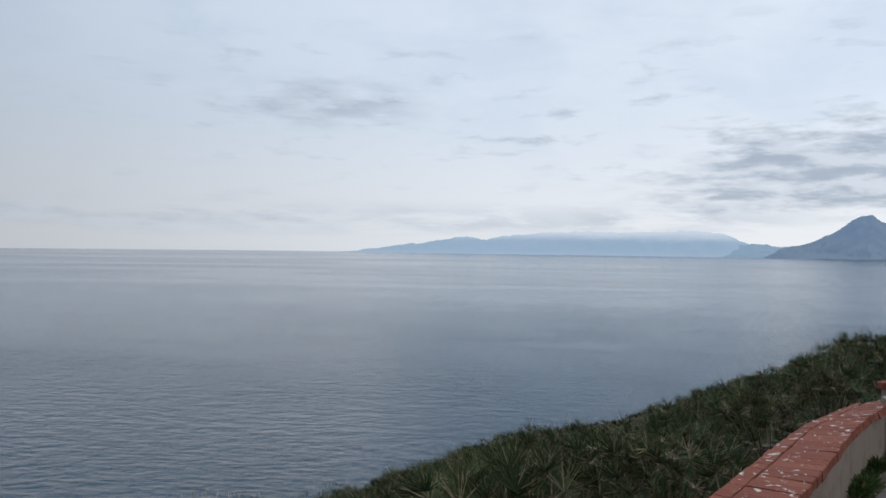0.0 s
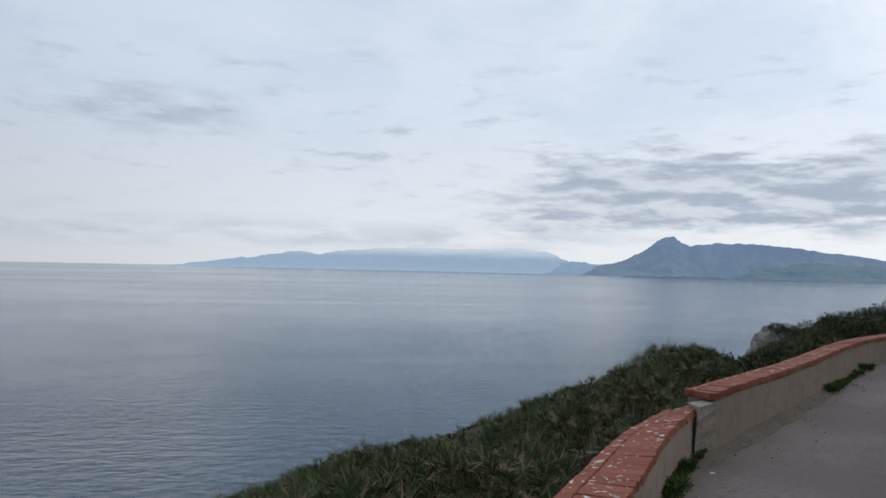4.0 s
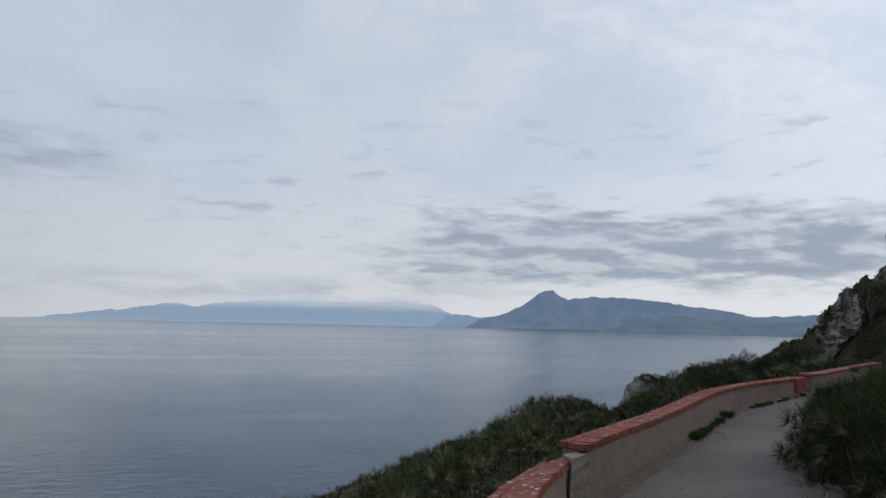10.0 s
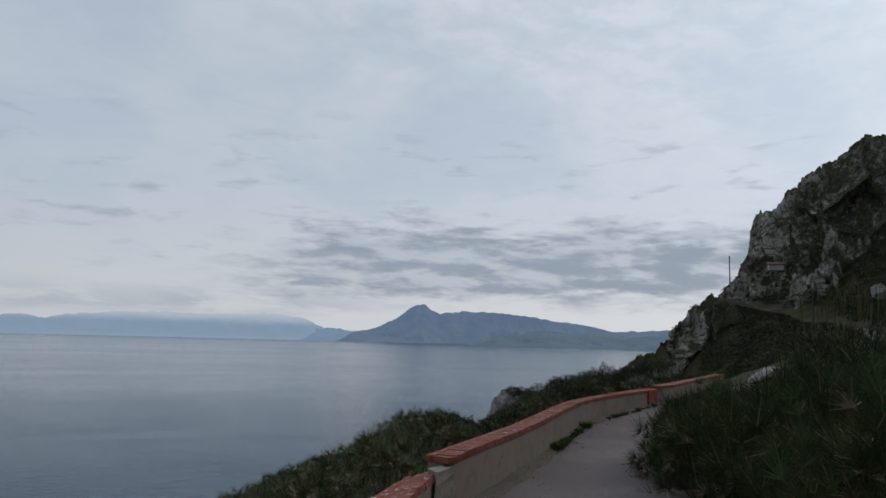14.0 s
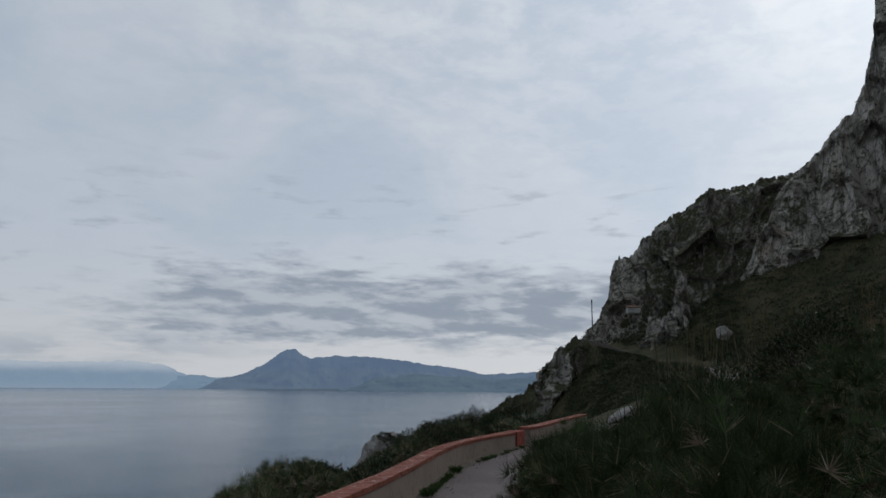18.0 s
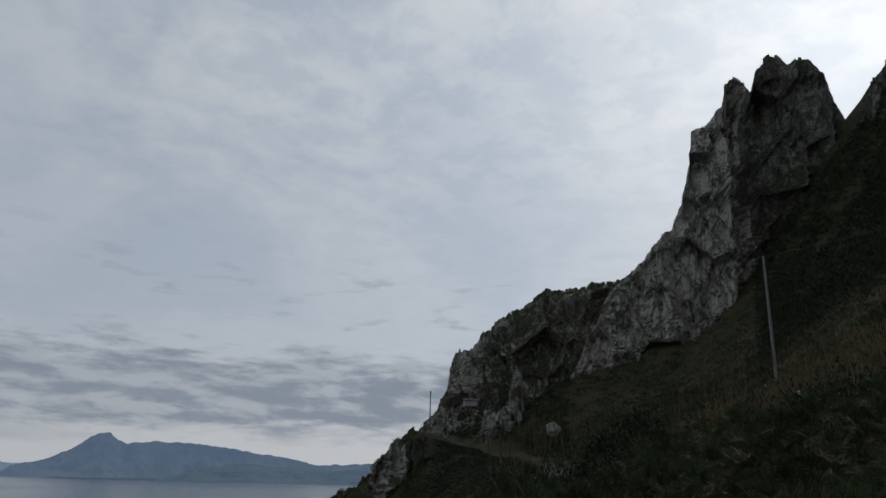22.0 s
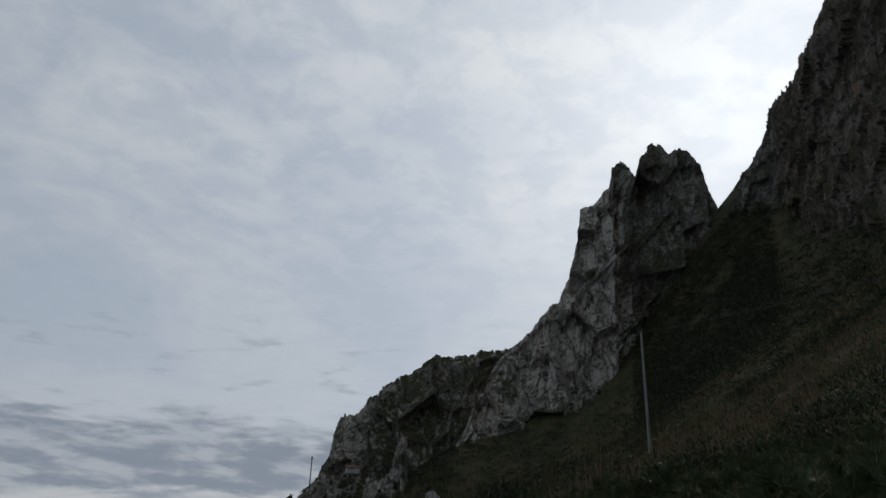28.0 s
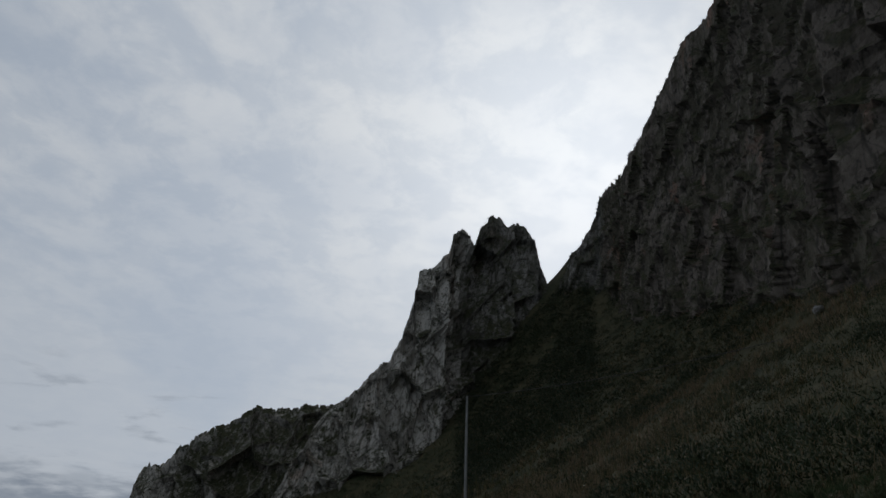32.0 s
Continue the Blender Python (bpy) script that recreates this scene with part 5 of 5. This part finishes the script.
def grit():
    """Loose chips of stone along the lane's edge."""
    rng = np.random.default_rng(15)
    ln = curve_through([(2.35, 2.74, 0.04), (3.68, 3.80, 0.06), (4.74, 4.33, 0.09), (7.5, 5.5, 0.15), (10.4, 6.82, 0.19), (14.3, 7.76, 0.26)], 0.05)
    right, _ = side_of(ln)
    verts, faces = [], []
    shape = np.array([(1, 0, 0), (-1, 0, 0), (0, 1, 0), (0, -1, 0), (0, 0, 1), (0, 0, -1)], float)
    for _ in range(170):
        k = int(rng.integers(0, len(ln)))
        c = ln[k, :2] + right[k] * (0.05 + abs(rng.normal(0, 0.20)))
        s = rng.uniform(0.006, 0.018)
        b = len(verts)
        verts += (shape * rng.uniform(0.6, 1.3, (6, 3)) * s + np.array([c[0], c[1], ln[k, 2] + 0.035])).tolist()
        faces += [(b + i, b + j, b + q) for i, j, q in ((0, 2, 4), (2, 1, 4), (1, 3, 4), (3, 0, 4), (2, 0, 5), (1, 2, 5), (3, 1, 5), (0, 3, 5))]
    tagged(new("grit", mesh_of("grit", verts, faces, PALE)), "loose pale stone chips along the lane's edge", "grit", kind="stuff")


grit()


# ---- weeds along the wall foot ----
def weed_kind(seed):
    rng = np.random.default_rng(seed)
    n = 300
    a = rng.uniform(0, 2 * np.pi, n)
    base = np.stack([np.cos(a) * 1.3, np.sin(a) * 0.55, 0 * a], -1) * rng.uniform(0, 0.13, (n, 1))
    way = unit(np.stack([np.cos(a) * 0.45, np.sin(a) * 0.45, rng.uniform(0.5, 1.6, n)], -1) + rng.normal(0, 0.2, (n, 3)))
    side = unit(np.cross(way, rng.normal(0, 1, (n, 3))))
    ln = rng.uniform(0.05, 0.20, n)
    ob = new("weed", quads("weed", blade(base, way, ln, ln * 0.09, side, 0.3), WEED))
    return tagged(ob, "grassy green weed tuft growing at the wall foot", "weed", "weeds along the parapet")


def plant_weeds():
    kind = weed_kind(4)
    rng = np.random.default_rng(8)
    # runs of tufts along the wall's road face: from, to, tufts, size
    runs = [((3.45, 3.60), (4.10, 4.05), 8, 0.95), ((4.15, 4.06), (4.55, 4.30), 4, 0.6), ((8.15, 5.76), (9.1, 6.18), 9, 1.0), ((9.1, 6.17), (9.95, 6.55), 7, 0.8), ((10.3, 6.73), (10.5, 6.81), 2, 1.5),
            ((11.5, 7.10), (14.6, 7.74), 9, 0.75), ((5.0, 4.40), (7.2, 5.33), 4, 0.3), ((15.3, 7.86), (17.0, 8.22), 4, 0.8)]
    for (x0, y0), (x1, y1), many, size in runs:
        turn = math.degrees(math.atan2(y1 - y0, x1 - x0))
        for k in range(many):
            t = (k + rng.uniform(0.1, 0.9)) / many
            x, y, s = x0 + (x1 - x0) * t, y0 + (y1 - y0) * t, 0.66 * size * rng.uniform(0.6, 1.3)
            off = 0.02 + 0.05 * s
            x, y = x + off * math.sin(radians(turn)), y - off * math.cos(radians(turn))
            m = pose(x, y, land_at(x, y) + 0.075, 0, 0, turn + (180 if k % 2 else 0)) @ Matrix.Diagonal((s, s, s * rng.uniform(0.8, 1.2), 1))
            copy_thing(kind, m).matrix_basis = m
    bpy.data.objects.remove(kind)


plant_weeds()


def agave_kind():
    rng = np.random.default_rng(19)
    n = 46
    a = np.arange(n) * 2.4
    e = np.radians(np.linspace(80, 12, n))
    way = np.stack([np.cos(a) * np.cos(e), np.sin(a) * np.cos(e), np.sin(e)], -1)
    side = unit(np.cross(way, np.array([0, 0, 1.0]) + rng.normal(0, 0.1, (n, 3))))
    ln = rng.uniform(0.7, 1.0, n)
    v = blade(np.zeros((n, 3)) + way * 0.05, way, ln, ln * 0.13, side, 0.12)
    ob = new("agave", quads("agave", v, AGAVE))
    return tagged(ob, "pale grey-green rosette plant with stiff pointed leaves", "agave", "rosette plants behind the parapet")


AGAVE = leafy("agave_leaves", (0.13, 0.16, 0.12), (0.24, 0.27, 0.21), (0.30, 0.27, 0.20), 0.08, 0.5, 0.3)


def plant_agaves():
    kind = agave_kind()
    for k, (az, r, el, s) in enumerate(((60.1, 25, -3.3, 0.55), (60.7, 26, -3.5, 0.6), (61.3, 25, -3.5, 0.5), (62.4, 26, -3.2, 0.6), (63.0, 27, -3.0, 0.55), (59.6, 26, -3.5, 0.45))):
        p = on_land(az, r)
        p.z = min(max(p.z, EYE + r * math.tan(radians(el))), p.z + 0.5)
        m = Matrix.Translation(p) @ pose(0, 0, 0, 0, 0, k * 50) @ Matrix.Diagonal((s, s, s * 1.2, 1))
        copy_thing(kind, m).matrix_basis = m
    bpy.data.objects.remove(kind)


plant_agaves()


# ---- loose rocks ----
def boulder(name, label, p, size, seed, mat=PALE, detail=4, squash=(1, 1, 1), rough=0.32, facet=0.28, tilt=None):
    bm = bmesh.new()
    bmesh.ops.create_icosphere(bm, subdivisions=detail, radius=1.0)
    off = Vector((seed * 7.3, seed * 1.9, 0))
    for v in bm.verts:
        q = v.co.copy()
        r = 1 + rough * noise.fractal(q * 1.1 + off, 0.9, 2.1, 5)
        cell = noise.voronoi(q * 1.9 + off)[0]
        r += facet * (cell[1] - cell[0]) - 0.1
        v.co = Vector((q.x * squash[0], q.y * squash[1], q.z * squash[2])) * (r * size)
    ob = new(name, from_bm(name, bm, mat))
    ob.matrix_world = Matrix.Translation(p) @ (Matrix.Rotation(radians(tilt[0]), 4, heading(tilt[1])) if tilt else Matrix.Identity(4)) @ pose(0, 0, 0, 0, 0, seed * 41)
    return tagged(ob, label, "rock")


def rise(az, r, el):
    x, y = spot(az, r)
    return Vector((x, y, EYE + r * math.tan(radians(el))))


boulder("boulder", "pale smooth limestone boulder among shrubs", rise(69.6, 9.4, -2.1), 0.16, 1, PALE, 4, (1.35, 1.35, 0.5), 0.14, 0.10, (-27, 69.6))
boulder("boulder", "pale limestone boulder standing in dry grass", rise(76.8, 45, 3.8), 0.40, 2, PALE, 4, (1.0, 0.9, 1.05))
boulder("boulder", "pale half-buried limestone boulder in tall dry grass", rise(114.0, 34, 10.5), 0.42, 3, PALE, 4, (1.3, 1.0, 0.8))
boulder("boulder", "small white limestone block at the cliff foot", rise(119.6, 58, 20.9), 0.45, 4, PALE, 3, (1.3, 1, 0.8))
boulder("outcrop", "grey limestone outcrop on the cliff edge", rise(51.05, 28, -5.7), 0.66, 5, PALE, 5, (0.75, 0.8, 1.2), 0.34, 0.34)
boulder("outcrop", "low grey limestone outcrop on the cliff edge", rise(52.0, 28.5, -5.2), 0.70, 6, PALE, 5, (1.0, 0.9, 0.95), 0.34, 0.34)
boulder("outcrop", "small broken limestone ledge on the cliff edge", rise(50.2, 27.6, -6.5), 0.52, 7, PALE, 5, (0.8, 0.8, 1.0), 0.34, 0.34)
boulder("boulder", "pale upright limestone block on the scrubby ridge", rise(74.7, 217, 6.8), 0.95, 9, CRAG, 4, (0.9, 0.9, 1.45))
for k, (az, r, s) in enumerate(((57.6, 40, 0.7), (58.6, 46, 0.9), (59.4, 44, 0.7), (59.9, 52, 1.0), (60.8, 58, 1.0), (61.5, 66, 1.2), (60.4, 50, 0.8), (62.0, 74, 1.2))):
    boulder("edge_rock", "weathered white limestone rock in scrub on the cliff edge", on_land(az, r, -0.3 * s), s, 20 + k, PALE, 4, (1, 1, 0.85))
boulder("pebble", "small white stone lying on the lane", Vector((4.36, 4.00, 0.055)), 0.035, 31, WHITE, 2, (1.2, 1, 0.6), 0.15)


# ---- poles, wire and hut ----
def pole(name, label, foot, top, r0, r1, mat, arm=0.0, brace=0.0):
    root = thing(name, Matrix.Translation(foot), label, "pole")
    bm = bmesh.new()
    h = top - foot.z
    tube(bm, (0, 0, -0.6), (0, 0, h), r0, r1, 10)
    part("shaft", from_bm("shaft", bm, mat, False), root)
    if arm:
        bm = bmesh.new()
        box(bm, (-arm, -0.06, h - 0.75), (arm, 0.06, h - 0.6))
        part("crossarm", from_bm("crossarm", bm, STEEL), root, "short dark steel crossarm")
        for k in (-1, 1):
            bm = bmesh.new()
            tube(bm, (k * arm * 0.85, 0, h - 0.6), (k * arm * 0.85, 0, h - 0.3), 0.06, 0.05, 8)
            part("insulator", from_bm("insulator", bm, WHITE), root, "small pale insulator")
    if brace:
        bm = bmesh.new()
        tube(bm, (brace, 0.3, -0.5), (0, 0, h * 0.72), r0 * 0.8, r1 * 0.8, 8)
        part("strut", from_bm("strut", bm, mat), root)
    return root


def ground_pole(name, label, az, r, el_top, *rest):
    p = on_land(az, r, 0.0)
    return pole(name, label, p, EYE + r * math.tan(radians(el_top)), *rest)


ground_pole("utility_pole", "slim grey concrete utility pole standing in grass", 92.7, 66.0, 16.05, 0.15, 0.10, CONCRETE)
pole("utility_pole", "dark wooden utility pole on the headland crest", rise(67.4, 205, 4.3), EYE + 205 * math.tan(radians(6.45)), 0.16, 0.12, WOOD, 0.45)
pole("utility_pole", "weathered wooden pole with a strut beside the lane", rise(72.75, 148, 1.5), EYE + 148 * math.tan(radians(3.6)), 0.15, 0.11, WOOD, 0.0, 1.2)


def wire(a, b, sag, label):
    cu = bpy.data.curves.new("wire", "CURVE")
    cu.dimensions, cu.bevel_depth, cu.bevel_resolution = "3D", 0.026, 1
    sp = cu.splines.new("POLY")
    sp.points.add(24)
    for k in range(25):
        t = k / 24
        q = a.lerp(b, t) - Vector((0, 0, sag * 4 * t * (1 - t)))
        sp.points[k].co = (*q, 1)
    cu.materials.append(STEEL)
    tagged(new("wire", cu), label, "wire")


wire(rise(92.63, 66, 16.0), rise(127, 52, 20.5), 0.9, "thin dark overhead wire sagging over the slope")


def hut(az, r, el):
    p = rise(az, r, el)
    turn = pose(0, 0, 0, 0, 0, -az + 12)
    root = thing("hut", Matrix.Translation(p) @ turn, "small whitewashed hut with a tiled roof on the hillside", "hut")
    bm = bmesh.new()
    box(bm, (-1.8, -1.5, -0.6), (1.8, 1.5, 0.95), None, 0.03)
    part("walls", from_bm("walls", bm, LIMEWASH), root)
    bm = bmesh.new()
    vs = [bm.verts.new(q) for q in ((-2.0, -1.75, 0.93), (2.0, -1.75, 0.93), (2.0, 1.75, 1.75), (-2.0, 1.75, 1.75), (-2.0, -1.75, 1.07), (2.0, -1.75, 1.07), (2.0, 1.75, 1.89), (-2.0, 1.75, 1.89))]
    for f in ((3, 2, 1, 0), (4, 5, 6, 7), (0, 1, 5, 4), (1, 2, 6, 5), (2, 3, 7, 6), (3, 0, 4, 7)):
        bm.faces.new([vs[k] for k in f])
    part("roof", from_bm("roof", bm, TILE), root, "low-pitched orange clay tile roof")


hut(70.45, 223, 5.5)
